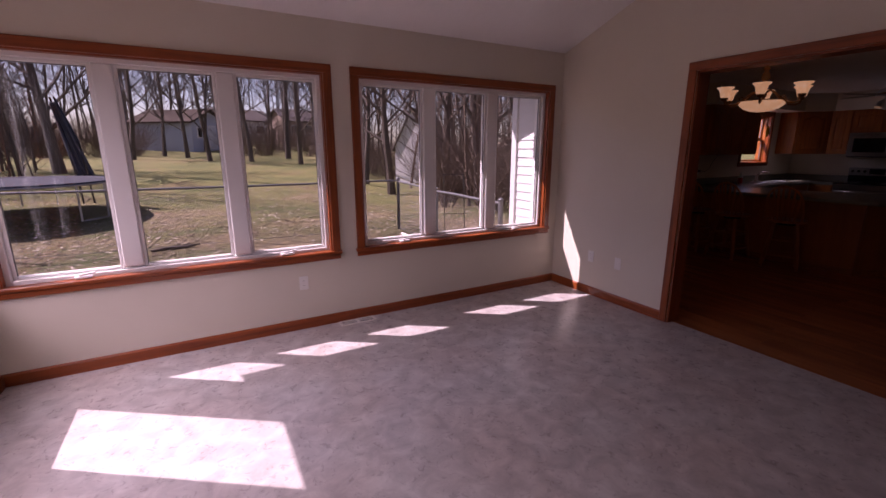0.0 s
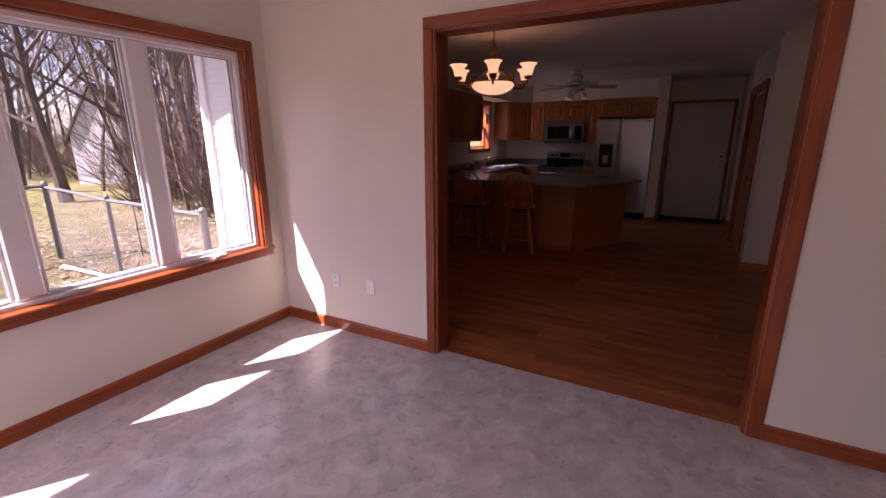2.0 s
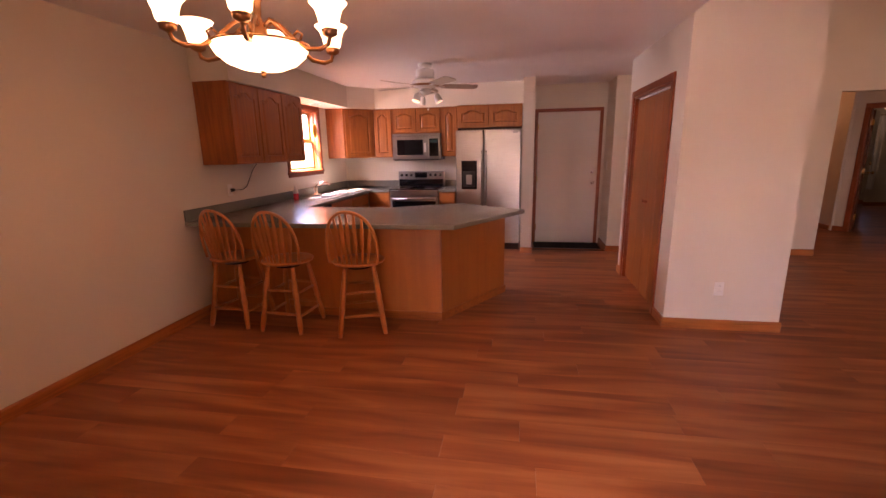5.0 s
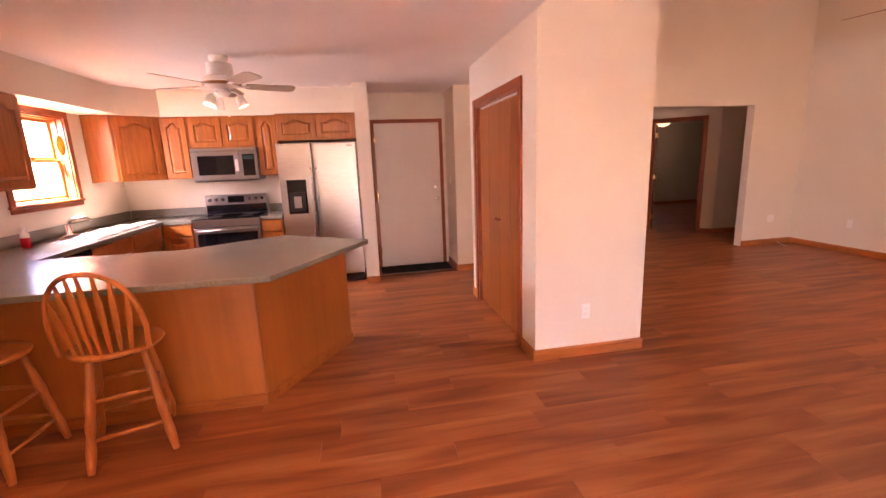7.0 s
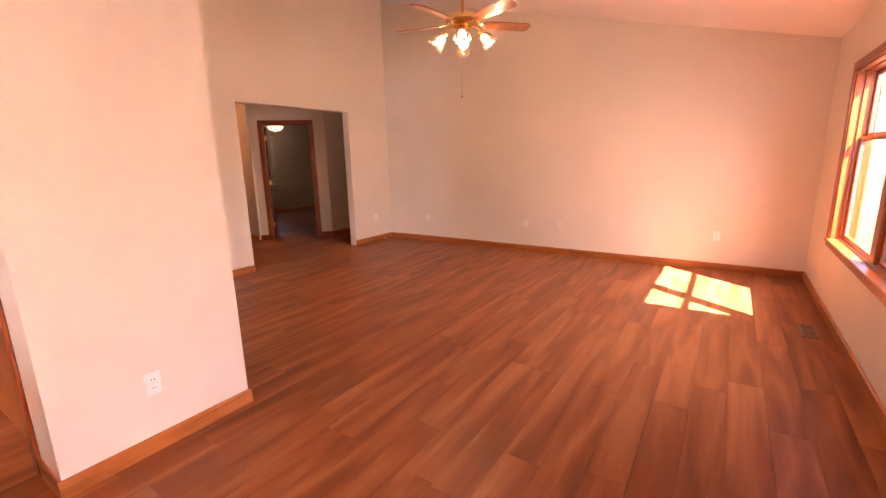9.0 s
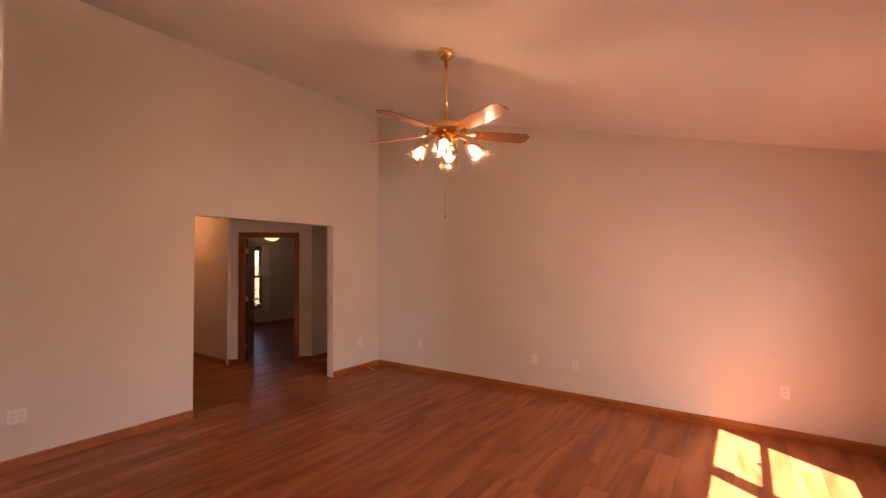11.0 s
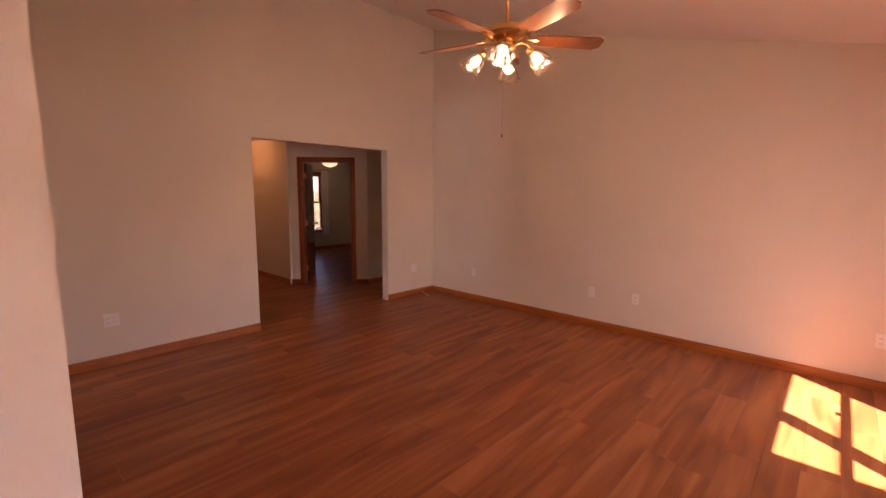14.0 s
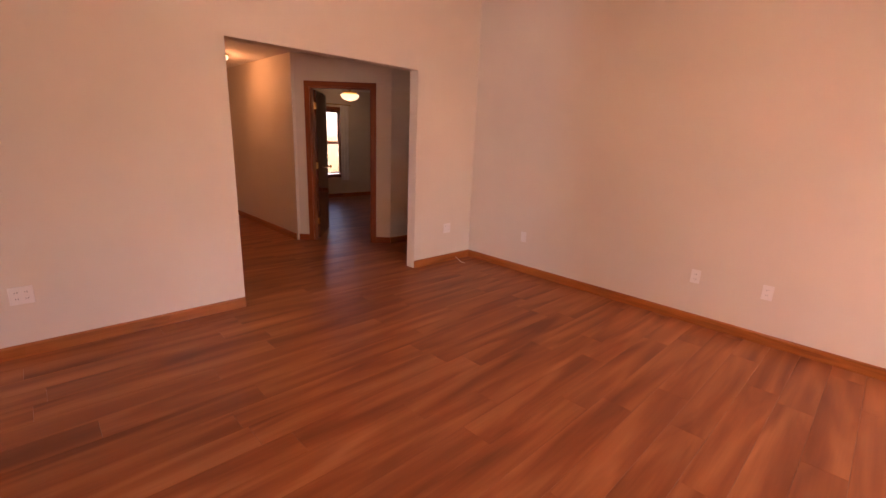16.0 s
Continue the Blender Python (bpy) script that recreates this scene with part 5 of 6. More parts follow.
def lawn():
    m = mat("winter_lawn", (0.12, 0.11, 0.05), 0.95)
    v = coords(m)
    a = noise_tex(m, v, 0.45, 9, 0.68)
    b = noise_tex(m, v, 9.0, 6, 0.7)
    d = noise_tex(m, v, 55.0, 4, 0.7)
    near = ramp(m, a, [(0.36, (0.30, 0.25, 0.175)), (0.43, (0.19, 0.155, 0.090)), (0.52, (0.130, 0.120, 0.052)), (0.62, (0.085, 0.110, 0.034))])
    far = ramp(m, a, [(0.36, (0.22, 0.185, 0.080)), (0.48, (0.195, 0.205, 0.060)), (0.60, (0.115, 0.145, 0.038))])
    sep = node(m, "ShaderNodeSeparateXYZ")
    link(m, v, sep.inputs[0])
    edge = node(m, "ShaderNodeMath", operation='MULTIPLY_ADD')
    link(m, a, edge.inputs[0])
    edge.inputs[1].default_value = 6.0
    link(m, sep.outputs[1], edge.inputs[2])
    grown = node(m, "ShaderNodeMapRange")
    link(m, edge.outputs[0], grown.inputs[0])
    grown.inputs[1].default_value, grown.inputs[2].default_value = 12.0, 18.0
    c = mix(m, near, far, grown.outputs[0])
    c = mix(m, c, ramp(m, b, [(0.36, (0.42, 0.39, 0.34)), (0.5, (1, 1, 1)), (0.66, (1.45, 1.32, 1.15))]), 1.0, 'MULTIPLY')
    c = mix(m, c, ramp(m, d, [(0.38, (0.40, 0.38, 0.34)), (0.62, (1.3, 1.22, 1.1))]), 0.9, 'MULTIPLY')
    base(m, c)
    bump(m, d, 0.8, 0.03)
    return m


LAWN = lawn()
xs = sorted({*np.linspace(-400, -40, 7), *np.linspace(-40, 60, 68), *np.linspace(60, 420, 7)})
ys = sorted({*np.linspace(-300, -10, 5), *np.linspace(-10, 90, 68), *np.linspace(90, 500, 7)})
me = bpy.data.meshes.new("ground")
me.from_pydata([(x, y, gz(x, y)) for y in ys for x in xs], [], [(j * len(xs) + i, j * len(xs) + i + 1, (j + 1) * len(xs) + i + 1, (j + 1) * len(xs) + i) for j in range(len(ys) - 1) for i in range(len(xs) - 1)])
me.materials.append(LAWN)
for p in me.polygons:
    p.use_smooth = True
tagged(new("ground", me), "pale winter lawn rising towards the woods", "lawn", kind="structure")

# fallen leaves and grass blades near the house
rs = np.random.RandomState(5)


def scatter(name, count, area, size, material, label, blade=False):
    vs, fs = [], []
    for _ in range(count):
        x, y = rs.uniform(area[0], area[1]), area[2] + (area[3] - area[2]) * rs.rand() ** 1.3
        if SW - 0.2 < x < SE and y < 3.95 or x > SE - 0.05 and y < 4.7:
            continue
        z, a, s = gz(x, y), rs.uniform(0, 6.28), rs.uniform(*size)
        ca, sa = math.cos(a), math.sin(a)
        n = len(vs)
        if blade:
            vs += [(x - ca * s * 0.12, y - sa * s * 0.12, z), (x + ca * s * 0.12, y + sa * s * 0.12, z), (x + rs.uniform(-0.4, 0.4) * s, y + rs.uniform(-0.4, 0.4) * s, z + s)]
            fs.append((n, n + 1, n + 2))
        else:
            q = rs.uniform(0.1, 0.5, 4) * s
            vs += [(x - ca * s, y - sa * s, z + 0.004 + q[0]), (x - sa * s * 0.5, y + ca * s * 0.5, z + 0.004 + q[1] * 0.4), (x + ca * s, y + sa * s, z + 0.004 + q[2]), (x + sa * s * 0.5, y - ca * s * 0.5, z + 0.004 + q[3] * 0.4)]
            fs += [(n, n + 1, n + 2), (n, n + 2, n + 3)]
    me = bpy.data.meshes.new(name)
    me.from_pydata(vs, [], fs)
    me.materials.append(material)
    return tagged(new(name, me), label, "leaves" if not blade else "grass", kind="stuff")


def leaf_mat(name, stops, rough=0.8):
    m = mat(name, stops[0][1], rough)
    g = node(m, "ShaderNodeNewGeometry")
    base(m, ramp(m, g.outputs["Random Per Island"], stops))
    return m


LEAF = leaf_mat("fallen_leaves", [(0, (0.07, 0.042, 0.022)), (0.45, (0.15, 0.105, 0.06)), (0.75, (0.30, 0.24, 0.155)), (1, (0.55, 0.49, 0.39))])
BLADES = leaf_mat("grass_blades", [(0, (0.085, 0.115, 0.030)), (0.5, (0.15, 0.16, 0.055)), (1, (0.28, 0.24, 0.12))])
scatter("fallen_leaves", 26000, (-8, 9, 4.2, 17), (0.016, 0.055), LEAF, "dry brown fallen leaves on the lawn")
scatter("grass_tufts", 30000, (-6, 9, 4.1, 11), (0.012, 0.038), BLADES, "short pale winter grass", True)


# ---- fence ----
GALV = mat("weathered_galvanised", (0.17, 0.17, 0.175), 0.55, 0.6)
def chain_fence(p, q, posts, h, label):
    f = thing("chain_link_fence", label, "fence", pose(p[0], p[1], gz(*p)))
    P, Q = Vector((p[0], p[1], 0)), Vector((q[0], q[1], 0))
    L = (Q - P).length
    n = max(2, posts)
    for i in range(n):
        c = P.lerp(Q, i / (n - 1))
        g = gz(c.x, c.y)
        r = 0.034 if i in (0, n - 1) else 0.025
        post = put("post", tube([(c.x, c.y, g - 0.3), (c.x, c.y, g + h + 0.03)], r, 10), GALV, f)
        put("post_cap", lathe([(r + 0.004, 0), (r + 0.004, 0.02), (r * 0.5, 0.04), (0.001, 0.045)], 10, m=pose(c.x, c.y, g + h + 0.03)), GALV, post, "", True)
    k = 14
    line = [P.lerp(Q, i / k) for i in range(k + 1)]
    put("top_rail", tube([(c.x, c.y, gz(c.x, c.y) + h) for c in line], 0.020, 8), GALV, f)
    put("bottom_wire", tube([(c.x, c.y, gz(c.x, c.y) + 0.05) for c in line], 0.004, 5), GALV, f)
    vs, fs = [], []
    step, d = 0.085, (Q - P).normalized()
    w = 0.0013
    m = int((L + h) / step)
    for sgn in (1, -1):
        for i in range(m):
            s0 = i * step - (h if sgn > 0 else 0)
            a, b = (s0, 0.0), (s0 + sgn * 0 + h, h)
            if sgn < 0:
                a, b = (i * step, 0.0), (i * step - h, h)
            (u0, z0), (u1, z1) = a, b
            if u0 > u1:
                (u0, z0), (u1, z1) = (u1, z1), (u0, z0)
            if u1 <= 0 or u0 >= L:
                continue
            def clip(u):
                return z0 + (z1 - z0) * (u - u0) / (u1 - u0)
            ua, ub = max(u0, 0), min(u1, L)
            za, zb = clip(ua), clip(ub)
            A, B = P + d * ua, P + d * ub
            ga, gb = gz(A.x, A.y), gz(B.x, B.y)
            j = len(vs)
            off = Vector((-d.y, d.x, 0)) * (w * sgn)
            for pt, z, g in ((A, za, ga), (B, zb, gb)):
                vs += [(pt.x, pt.y, g + z - w), (pt.x + off.x * 1.5, pt.y + off.y * 1.5, g + z), (pt.x, pt.y, g + z + w)]
            fs += [(j, j + 3, j + 4, j + 1), (j + 1, j + 4, j + 5, j + 2), (j + 2, j + 5, j + 3, j)]
    bm = bmesh.new()
    tmp = bpy.data.meshes.new("mesh_wire")
    tmp.from_pydata(vs, [], fs)
    bm.from_mesh(tmp)
    put("mesh_wire", bm, GALV, f, "galvanised diamond wire mesh")
    return f


chain_fence((-9.5, 9.6), (3.8, 8.9), 5, 1.07, "galvanised chain-link fence across the back lawn")
chain_fence((3.8, 8.9), (3.45, 4.75), 3, 1.05, "galvanised chain-link fence running to the house corner")
trel = thing("wire_trellis", "black wire garden trellis leaning by the fence", "trellis", pose(4.35, 8.0, gz(4.35, 8.0), -8, 0, -20))
for i in range(2):
    part("upright", tube([(0.1 + i * 0.42, 0, 0.0), (0.1 + i * 0.42, 0, 1.28)], 0.009, 6), BLACK, trel)
for z in (0.42, 0.86, 1.24):
    part("crossbar", tube([(0.06, 0, z), (0.56, 0, z)], 0.008, 6), BLACK, trel)

pole = thing("white_pole", "white plastic pole lying along the fence foot", "pole", pose(3.58, 8.25, gz(3.58, 8.25) + 0.03))
part("pipe", tube([(0, 0, 0), (0.04, -1.1, 0.0)], 0.022, 10), WHITE, pole, "", True)


# ---- trampoline ----
def trampoline(x, y, r, h):
    g = gz(x, y)
    t = thing("trampoline", "round black trampoline with a blue pad on the lawn", "trampoline", pose(x, y, g))
    part("mat", lathe([(0.001, h - 0.02), (r * 0.6, h - 0.015), (r * 0.9, h), (r * 0.9, h - 0.006), (0.001, h - 0.027)], 40), RUBBER, t)
    part("pad", lathe([(r * 0.88, h + 0.01), (r * 0.9, h + 0.03), (r, h + 0.03), (r + 0.02, h), (r, h - 0.03), (r * 0.9, h - 0.004)], 40), mat("dark_blue_pad", (0.012, 0.016, 0.028), 0.85), t)
    for k in range(6):
        a = 2 * math.pi * (k + 0.3) / 6
        a2 = a + 0.35
        p0, p1 = (r * math.cos(a), r * math.sin(a)), (r * math.cos(a2), r * math.sin(a2))
        part("leg", tube([(p0[0], p0[1], h - 0.02), (p0[0], p0[1], 0.04), ((p0[0] + p1[0]) / 2, (p0[1] + p1[1]) / 2, 0.03), (p1[0], p1[1], 0.04), (p1[0], p1[1], h - 0.02)], 0.022, 8), MIDGREY, t)
    part("frame", tube([(r * math.cos(2 * math.pi * i / 40), r * math.sin(2 * math.pi * i / 40), h - 0.02) for i in range(41)], 0.024, 8), MIDGREY, t)
    for u, v in ((0.72, 0.72), (0.95, 0.80)):
        part("net_pole", tube([(u + 0.3, r * 0.86, 0.1), (u + 0.2, r * 0.87, h + 0.9), (v, r * 0.9, h + 2.0)], 0.025, 8), BLACK, t)
    bm = bmesh.new()
    rows = []
    for j in range(9):
        q = j / 8
        rows.append([bm.verts.new((0.95 - 0.25 * q + (0.42 - 0.27 * q) * i / 9, r * 0.86 + 0.05 * math.sin(i * 2.1 + j * 0.4), h + 0.02 + 1.85 * q)) for i in range(10)])
    for j in range(8):
        for i in range(9):
            bm.faces.new((rows[j][i], rows[j][i + 1], rows[j + 1][i + 1], rows[j + 1][i]))
    part("folded_net", bm, mat("net_mesh", (0.045, 0.05, 0.065), 0.9), t, "dark safety net gathered in folds")
    ladder = part("ladder", tube([(r + 0.25, -0.6, 0), (r + 0.02, -0.6, h)], 0.016, 6), MIDGREY, t)
    part("ladder_rail", tube([(r + 0.25, -0.25, 0), (r + 0.02, -0.25, h)], 0.016, 6), MIDGREY, ladder)
    for z in (0.25, 0.5):
        part("rung", tube([(r + 0.25 - 0.23 * z / h, -0.6, z), (r + 0.25 - 0.23 * z / h, -0.25, z)], 0.014, 6), MIDGREY, ladder)
    return t


trampoline(-3.75, 13.3, 2.05, 0.82)


# ---- buildings in the distance ----
def building(name, label, m, w, d, h, roof_h, wall_mat, roof_mat, windows, over=0.35):
    """Gable house in its own frame: ridge along x, w wide, d deep."""
    b = thing(name, label, "house" if w > 6 else "shed", m)
    part("wall", box(-w / 2, w / 2, -d / 2, d / 2, -1.0, h), wall_mat, b)
    for s in (-1, 1):
        bm = bmesh.new()
        tri = [bm.verts.new((s * w / 2, -d / 2, h)), bm.verts.new((s * w / 2, d / 2, h)), bm.verts.new((s * w / 2, 0, h + roof_h))]
        tr2 = [bm.verts.new((s * (w / 2 - 0.1), v.co.y, v.co.z)) for v in tri]
        bm.faces.new(tri), bm.faces.new(tr2[::-1])
        for i in range(3):
            bm.faces.new((tri[i], tr2[i], tr2[(i + 1) % 3], tri[(i + 1) % 3]))
        part("gable", bm, wall_mat, b)
        bm = bmesh.new()
        k = roof_h / (d / 2)
        q = [(-w / 2 - over, s * (d / 2 + over), h - k * over), (w / 2 + over, s * (d / 2 + over), h - k * over), (w / 2 + over, 0, h + roof_h), (-w / 2 - over, 0, h + roof_h)]
        lo = [bm.verts.new(p) for p in q]
        hi = [bm.verts.new((p[0], p[1], p[2] + 0.14)) for p in q]
        bm.faces.new(lo), bm.faces.new(hi[::-1])
        for i in range(4):
            bm.faces.new((lo[i], lo[(i + 1) % 4], hi[(i + 1) % 4], hi[i]))
        part("roof", bm, roof_mat, b)
    for side, u, z0, ww, hh in windows:
        if side in "ns":
            y = d / 2 if side == 'n' else -d / 2
            q, gq = (u - ww / 2, u + ww / 2, y - 0.06, y + 0.06, z0, z0 + hh), (u - ww / 2 + 0.07, u + ww / 2 - 0.07, y - 0.075, y + 0.075, z0 + 0.07, z0 + hh - 0.07)
        else:
            xx = w / 2 if side == 'e' else -w / 2
            q, gq = (xx - 0.06, xx + 0.06, u - ww / 2, u + ww / 2, z0, z0 + hh), (xx - 0.075, xx + 0.075, u - ww / 2 + 0.07, u + ww / 2 - 0.07, z0 + 0.07, z0 + hh - 0.07)
        win = part("window" if hh < 1.7 else "door", box(*q), WHITE, b)
        part("pane", box(*gq), BLACKGLASS if hh < 1.7 else SIDING, win)
    return b


def at_az(az, d, eye=(0.18, 0.36)):
    return eye[0] + d * math.sin(math.radians(az)), eye[1] + d * math.cos(math.radians(az))


# Blue-grey holds the tint of shade on the shed's walls.
SHEDWALL = paint("shed_siding", (0.46, 0.50, 0.57), 0.6, 30, 0.05)
MOSS = paint("mossy_shingle", (0.055, 0.034, 0.022), 0.95, 30, 0.4)
TAN = paint("tan_brick", (0.30, 0.22, 0.17), 0.85, 30, 0.2)
bx, by = at_az(-1.3, 46)
building("garden_shed", "garden shed, walls tinted blue-grey for shade, with a mossy brown roof under bare trees", pose(bx, by, gz(bx, by) + 0.1, 0, 0, -38), 5.6, 4.4, 2.25, 1.0, SHEDWALL, MOSS, [('e', -1.3, 0.9, 0.6, 0.9), ('e', 0.3, 0.0, 1.0, 2.0), ('e', 1.5, 0.9, 0.6, 0.9)])
bx, by = at_az(26.8, 25)
building("white_house", "small white gabled house behind brush", pose(bx, by, -0.65, 0, 0, 38), 3.0, 2.1, 2.2, 1.9, SIDING, SHINGLE, [], 0.12)
bx, by = at_az(12.6, 62)
building("ranch_house", "low tan brick ranch house on the rise", pose(bx, by, gz(bx, by) + 0.3, 0, 0, 10), 8.5, 7, 2.5, 1.5, TAN, SHINGLE, [('s', -3.2, 0.9, 1.2, 1.1), ('s', -1.5, 0.9, 1.2, 1.1), ('s', 1, 0.0, 1.0, 2.0), ('s', 2.9, 0.8, 1.7, 1.2)])
bx, by = at_az(4.6, 66)
building("far_house", "pale far house partly hidden by trees", pose(bx, by, gz(bx, by) + 0.2, 0, 0, 20), 6.5, 6, 2.6, 1.4, SIDING, SHINGLE, [('s', -2, 0.9, 1.1, 1.1), ('s', 1.5, 0.9, 1.1, 1.1)])


# ---- bare trees ----
def bark(name, c):
    m = mat(name, c, 0.95)
    v = coords(m, (6, 6, 1.2))
    f = noise_tex(m, v, 2.0, 5, 0.65)
    base(m, ramp(m, f, [(0.3, scaled(c, 0.55)), (0.7, scaled(c, 1.3))]))
    return m


BARK = bark("grey_bark", (0.10, 0.076, 0.060))
TWIG = bark("brown_twigs", (0.125, 0.086, 0.062))


def grow(rnd, height, r0, limbs, subs, twigs, spread, lean=0.0, first=0.35):
    """Points of a bare tree: lists of (points, radii) for the trunk and for the crown."""
    trunk, crown = [], []
    n = 8
    p = Vector((0, 0, -0.2))
    d = Vector((lean, lean * 0.4, 1)).normalized()
    pts = [p.copy()]
    for i in range(n):
        d = (d + Vector((rnd.uniform(-0.07, 0.07), rnd.uniform(-0.07, 0.07), 0.05))).normalized()
        p = p + d * (height / n)
        pts.append(p.copy())
    radii = [r0 * (1.25 if i == 0 else 1) * (1 - 0.88 * i / n) + 0.008 for i in range(n + 1)]
    trunk.append((pts, radii))

    def branch(o, direction, length, r, depth):
        q, dd = o.copy(), direction.copy()
        ps, k = [q.copy()], 4 if depth < 2 else 2
        for i in range(k):
            dd = (dd + Vector((rnd.uniform(-0.22, 0.22), rnd.uniform(-0.22, 0.22), rnd.uniform(-0.05, 0.2)))).normalized()
            q = q + dd * (length / k)
            ps.append(q.copy())
        crown.append((ps, [max(0.004, r * (1 - 0.8 * i / k)) for i in range(k + 1)]))
        cnt = subs if depth == 0 else twigs if depth == 1 else 0
        for i in range(cnt):
            f = 0.25 + 0.72 * (i + rnd.random()) / cnt
            j = min(int(f * k), k - 1)
            o2 = ps[j].lerp(ps[j + 1], f * k - j)
            side = Vector((rnd.uniform(-1, 1), rnd.uniform(-1, 1), rnd.uniform(-0.3, 0.9))).normalized()
            branch(o2, (dd * 0.75 + side * 0.8).normalized(), length * rnd.uniform(0.32, 0.55), r * 0.42, depth + 1)
    for i in range(limbs):
        f = first + (0.97 - first) * (i + rnd.random() * 0.8) / limbs
        j = min(int(f * n), n - 1)
        o = pts[j].lerp(pts[j + 1], f * n - j)
        a = rnd.uniform(0, 2 * math.pi)
        out = Vector((math.cos(a), math.sin(a), rnd.uniform(0.35, 1.1))).normalized()
        branch(o, out, height * spread * (1.15 - 0.75 * f) * rnd.uniform(0.7, 1.2), r0 * (0.42 - 0.28 * f), 0)
    return trunk, crown


def tubes_data(items, segs):
    vs, fs = [], []
    for pts, radii in items:
        s = segs if radii[0] > 0.03 else 3
        ring0 = None
        for i, (p, r) in enumerate(zip(pts, radii)):
            d = (pts[min(i + 1, len(pts) - 1)] - pts[max(i - 1, 0)]).normalized()
            a = d.cross(Vector((0.31, 0.95, 0.1))).normalized()
            b = d.cross(a)
            j = len(vs)
            for k in range(s):
                t = 2 * math.pi * k / s
                vs.append(p + a * (math.cos(t) * r) + b * (math.sin(t) * r))
            if ring0 is not None:
                for k in range(s):
                    fs.append((ring0 + k, ring0 + (k + 1) % s, j + (k + 1) % s, j + k))
            ring0 = j
    return vs, fs


def data_mesh(name, vs, fs, material):
    me = bpy.data.meshes.new(name)
    me.from_pydata([tuple(v) for v in vs], [], fs)
    me.materials.append(material)
    return me


def bare_tree(label, height, r0, seed, limbs=14, subs=7, twigs=5, spread=0.42, lean=0.0, first=0.35):
    rnd = random.Random(seed)
    tr, cr = grow(rnd, height, r0, limbs, subs, twigs, spread, lean, first)
    t = thing("bare_tree", label, "tree", None, "bare trees behind the lawn")
    a = new("trunk", data_mesh("trunk", *tubes_data(tr, 8), BARK))
    b = new("crown", data_mesh("crown", *tubes_data(cr, 5), BARK))
    a.parent = b.parent = t
    return t


TREES = [bare_tree("tall bare deciduous tree with grey bark", 13, 0.17, 11), bare_tree("leaning bare tree with spreading limbs", 9, 0.16, 12, 16, 7, 5, 0.55, 0.16, 0.25),
         bare_tree("slim bare tree with many thin limbs", 14, 0.12, 13, 24, 6, 5, 0.32, 0.09, 0.14), bare_tree("broad bare tree with low heavy limbs", 10, 0.21, 14, 15, 8, 5, 0.6, 0.0, 0.18)]
SPOTS = [(0, -17.5, 30, 0), (3, -12.3, 25, 40), (2, -3.2, 37, 0), (2, -1.0, 35, 60), (0, 9.8, 33, 10), (2, 5.6, 30, 90), (1, 22.4, 17.5, 200), (1, 19.0, 21, 20), (3, 27.5, 22, 130),
         (0, 33.5, 19, 300), (2, 31.0, 24, 50), (2, 36.0, 21, 10), (0, 17.5, 38, 70), (3, 13.5, 40, 10), (2, 11.2, 28, 200), (1, 29.0, 16, 250), (0, -8.0, 38, 120), (2, 39.5, 18, 20), (1, 34.5, 14.5, 90), (2, 1.2, 31, 150), (2, 7.6, 39, 260), (1, -6.2, 33, 30), (2, -22.0, 24, 200), (2, 14.8, 33, 310), (1, 12.0, 44, 140)]
for i, (k, az, d, turn) in enumerate(SPOTS):
    x, y = at_az(az, d)
    m = pose(x, y, gz(x, y), 0, 0, turn)
    if i < 4 and k not in [s[0] for s in SPOTS[:i]]:
        TREES[k].matrix_basis = m
    else:
        copy_thing(TREES[k], m)
for k in range(4):
    if k not in [s[0] for s in SPOTS[:4]]:
        TREES[k].matrix_basis = pose(*at_az(-20 - 3 * k, 30), gz(*at_az(-20 - 3 * k, 30)))


def joined(name, count, place, make, variants, label, cat, material, seed):
    rnd = random.Random(seed)
    kinds = []
    for v in range(variants):
        tr, cr = make(rnd)
        vs, fs = tubes_data(tr + cr, 4)
        kinds.append((np.array([tuple(p) for p in vs]), fs))
    V, F, off = [], [], 0
    for _ in range(count):
        vs, fs = kinds[rnd.randrange(variants)]
        x, y = place(rnd)
        a, s = rnd.uniform(0, 6.28), rnd.uniform(0.75, 1.3)
        c, q = math.cos(a) * s, math.sin(a) * s
        W = np.stack([vs[:, 0] * c - vs[:, 1] * q + x, vs[:, 0] * q + vs[:, 1] * c + y, vs[:, 2] * s + gz(x, y)], 1)
        V.append(W)
        F += [tuple(i + off for i in f) for f in fs]
        off += len(vs)
    me = bpy.data.meshes.new(name)
    me.from_pydata(np.concatenate(V).tolist(), [], F)
    me.materials.append(material)
    return tagged(new(name, me), label, cat, kind="stuff")


# Trees west of about -32 degrees are unseen, added to block low sky light.
joined("far_woods", 250, lambda r: at_az(r.uniform(-115, 48) if r.random() < 0.38 else r.uniform(-32, 48), r.uniform(43, 85)), lambda r: grow(r, r.uniform(11, 17), r.uniform(0.07, 0.16), 14, 6, 4, 0.33, r.uniform(-0.05, 0.05), 0.3), 6, "bare grey woods behind the lawn, continued unseen to the west", "woods", BARK, 21)
joined("near_saplings", 46, lambda r: at_az(*((r.uniform(27, 44), r.uniform(13, 34)) if r.random() < 0.75 else (r.uniform(15, 27), r.uniform(20, 36)))), lambda r: grow(r, r.uniform(5, 9), r.uniform(0.03, 0.07), 9, 6, 4, 0.4, r.uniform(-0.2, 0.2), 0.15), 5, "thin bare saplings beside the fence", "saplings", TWIG, 22)


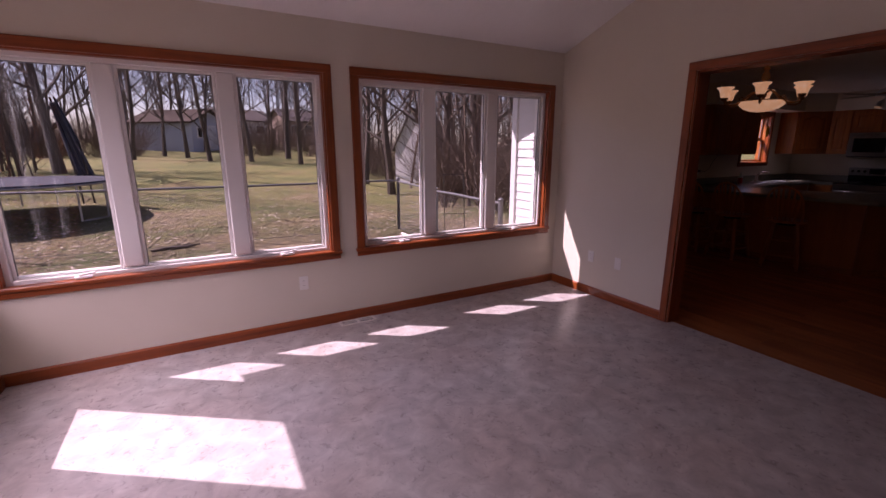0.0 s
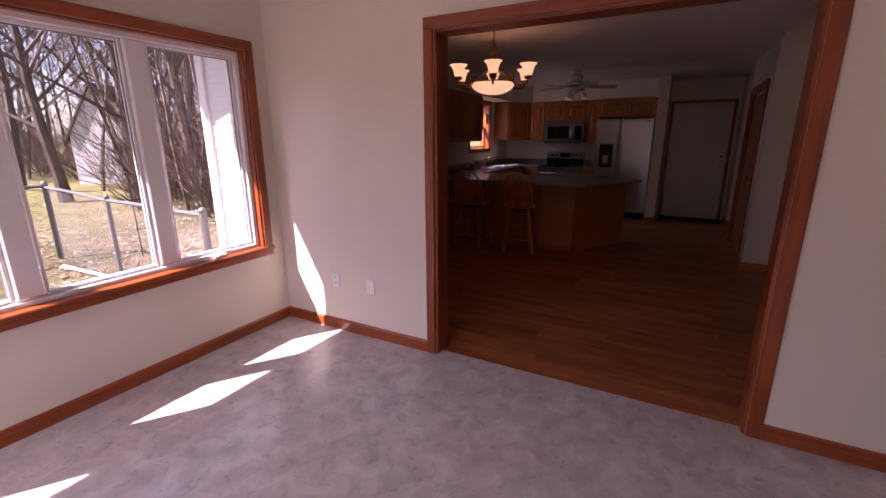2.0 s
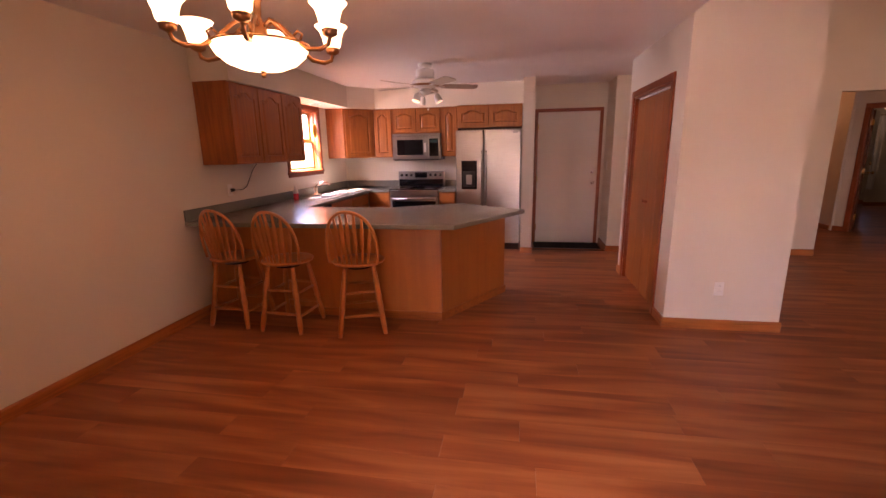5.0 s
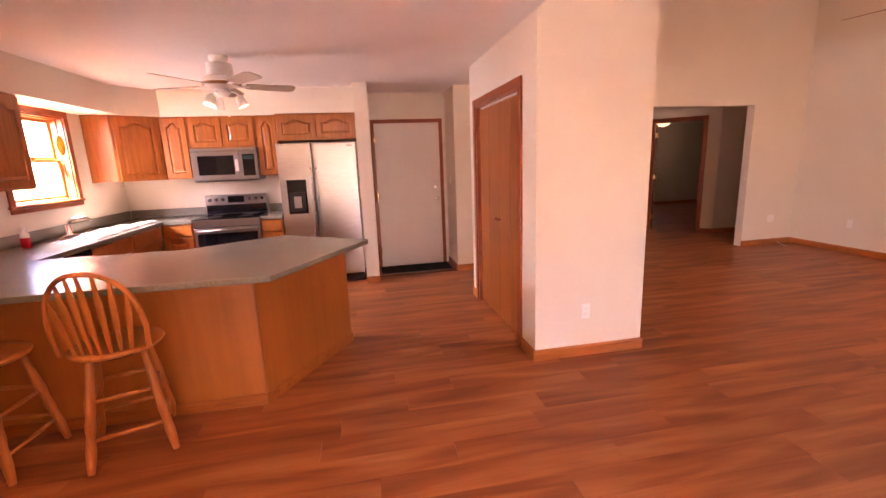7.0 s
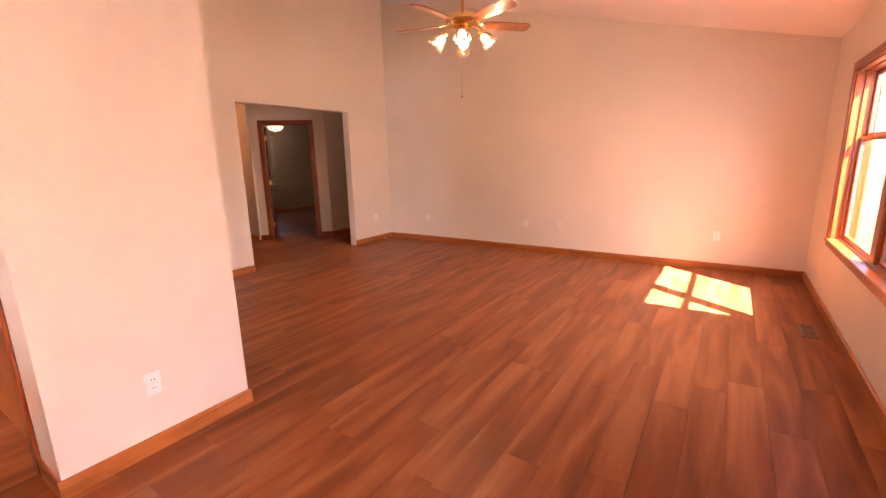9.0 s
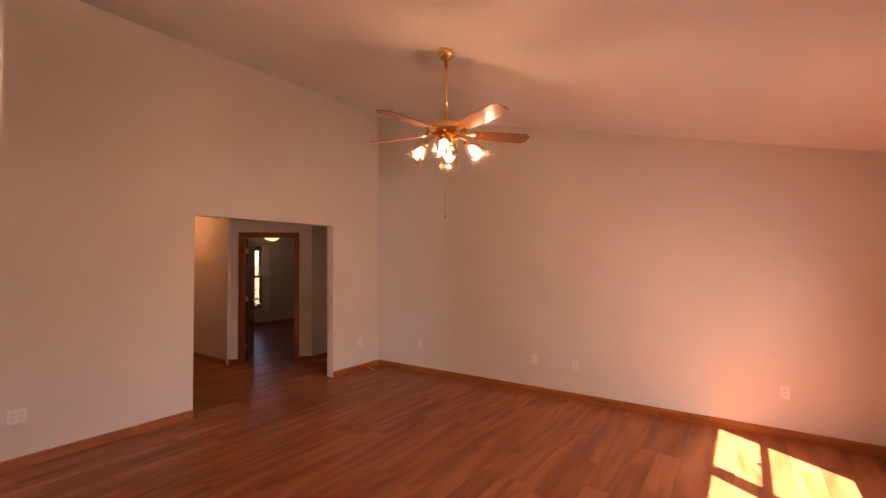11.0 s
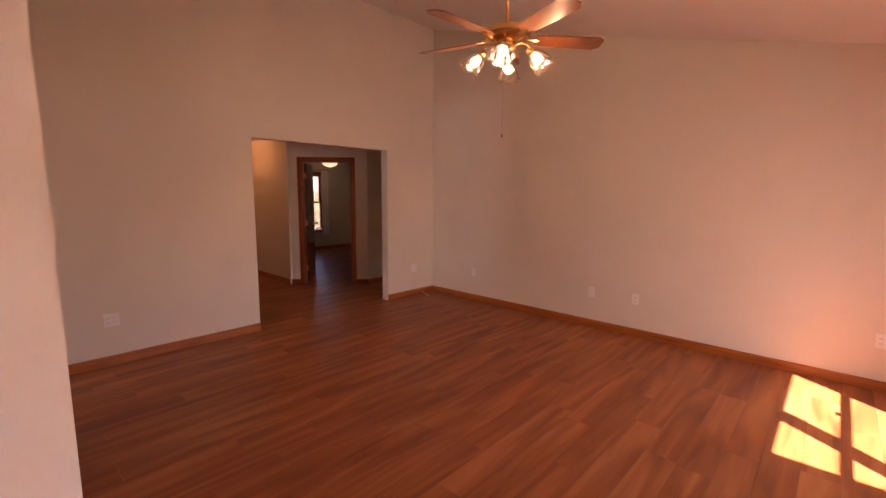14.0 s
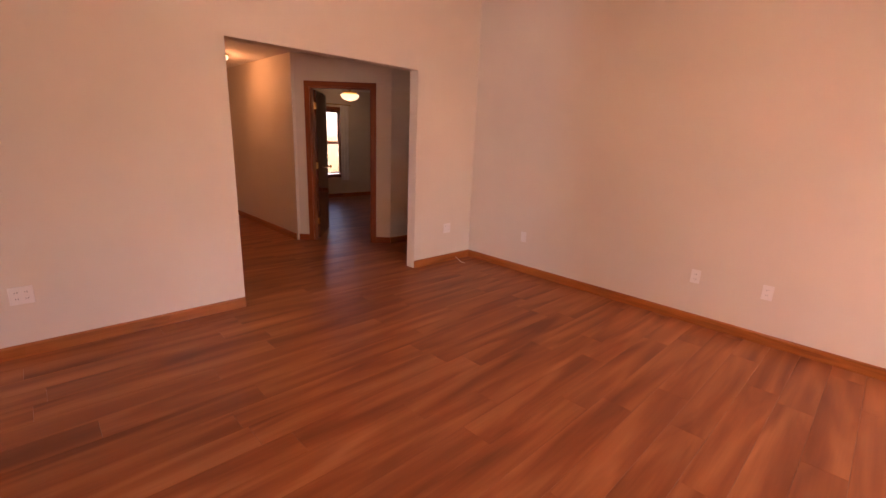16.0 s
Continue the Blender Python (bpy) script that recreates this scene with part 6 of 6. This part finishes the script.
def bush(r):
    items = []
    for _ in range(26):
        a = r.uniform(0, 6.28)
        d = Vector((math.cos(a) * r.uniform(0.1, 0.7), math.sin(a) * r.uniform(0.1, 0.7), 1)).normalized()
        p = Vector((math.cos(a) * r.uniform(0, 0.5), math.sin(a) * r.uniform(0, 0.5), -0.05))
        pts = [p.copy()]
        for i in range(5):
            d = (d + Vector((r.uniform(-0.3, 0.3), r.uniform(-0.3, 0.3), r.uniform(-0.25, 0.15)))).normalized()
            p = p + d * r.uniform(0.3, 0.55)
            pts.append(p.copy())
            if i > 0:
                e = (d + Vector((r.uniform(-1, 1), r.uniform(-1, 1), r.uniform(-0.3, 0.8)))).normalized()
                items.append(([p.copy(), p + e * 0.35, p + e * 0.65 + Vector((0, 0, r.uniform(-0.1, 0.15)))], [0.006, 0.004, 0.003]))
        items.append((pts, [0.014 - 0.002 * i for i in range(6)]))
    return items, []


joined("brush", 90, lambda r: at_az(*((r.uniform(28, 46), r.uniform(11.5, 26)) if r.random() < 0.7 else (r.uniform(17, 30), r.uniform(27, 38)))), bush, 5, "tangled brown brush along the fence", "brush", TWIG, 23)
joined("woodland_edge_brush", 150, lambda r: at_az(r.uniform(-30, -5) if r.random() < 0.6 else r.uniform(3, 20), r.uniform(36, 48)), bush, 5, "brown brush at the edge of the woods", "brush", TWIG, 24)
# Darker bark gives the thicket its shade; the western half is unseen, blocking sky light.
joined("thicket", 240, lambda r: at_az(r.uniform(-48, -13) if r.random() < 0.5 else r.uniform(-115, -48), r.uniform(20, 28)), lambda r: grow(r, r.uniform(3.4, 5.0), r.uniform(0.03, 0.05), 14, 6, 3, 0.42, r.uniform(-0.1, 0.1), 0.06), 5, "dense thicket behind the trampoline, coloured dark for shade, continued unseen to the west", "thicket", BARK, 25)
log = thing("fallen_branch", "short fallen branch lying on the lawn", "branch", pose(*at_az(-4.3, 8.7), gz(*at_az(-4.3, 8.7)) + 0.03, 0, 0, 8))
part("stick", tube([(-0.35, 0, 0), (-0.1, 0.02, 0.01), (0.15, -0.01, 0.0), (0.4, 0.03, 0.02)], [0.02, 0.03, 0.028, 0.015], 8), BARK, log, "", True)
part("twig", tube([(0.1, 0, 0.01), (0.2, 0.1, 0.03), (0.32, 0.14, 0.04)], [0.012, 0.009, 0.005], 6), BARK, log, "", True)


# ---- floor planks ----
PW, PL = 0.178, 1.22


def plank_mesh(w, l):
    me = bpy.data.meshes.new("plank")
    bm = box(0.0006, w - 0.0006, 0.0006, l - 0.0006, -0.012, 0.0)
    bm.to_mesh(me)
    bm.free()
    me.materials.append(PLANK)
    return me


whole = plank_mesh(PW, PL)
rest = bmesh.new()
rng = random.Random(7)
n_planks = 0
x = SE + 0.063
while x < 15.05:
    y_lo, y_hi = (-9.0, -2.1) if x > LE else (LS - 0.1, KN)
    w = PW
    y = y_lo - rng.uniform(0.1, 1.1)
    while y < y_hi:
        a, b = max(y, y_lo), min(y + PL, y_hi)
        near = 3.5 < x < 9.0 and -4.6 < (a + b) / 2 < 3.6
        if b - a > 0.02:
            if near and n_planks < 300:
                ob = new("plank", whole if b - a > PL - 1e-6 else plank_mesh(w, b - a))
                ob.location = (x, a, 0)
                ob.parent = subfloor
                n_planks += 1
            else:
                box(x + 0.0006, x + w - 0.0006, a + 0.0006, b - 0.0006, -0.012, 0.0, bm=rest)
        y += PL
    x += PW
# the rest of the kitchen's east end
x = LE
while x < KE:
    y = 0.19 - rng.uniform(0.1, 1.0)
    while y < KN:
        a, b = max(y, 0.19), min(y + PL, KN)
        if b - a > 0.02:
            box(x + 0.09, x + 0.09 + PW - 0.0012, a + 0.0006, b - 0.0006, -0.012, 0.0, bm=rest)
        y += PL
    x += PW
part("planks", rest, PLANK, subfloor)
bpy.data.objects["planks"]["kind"] = "stuff"
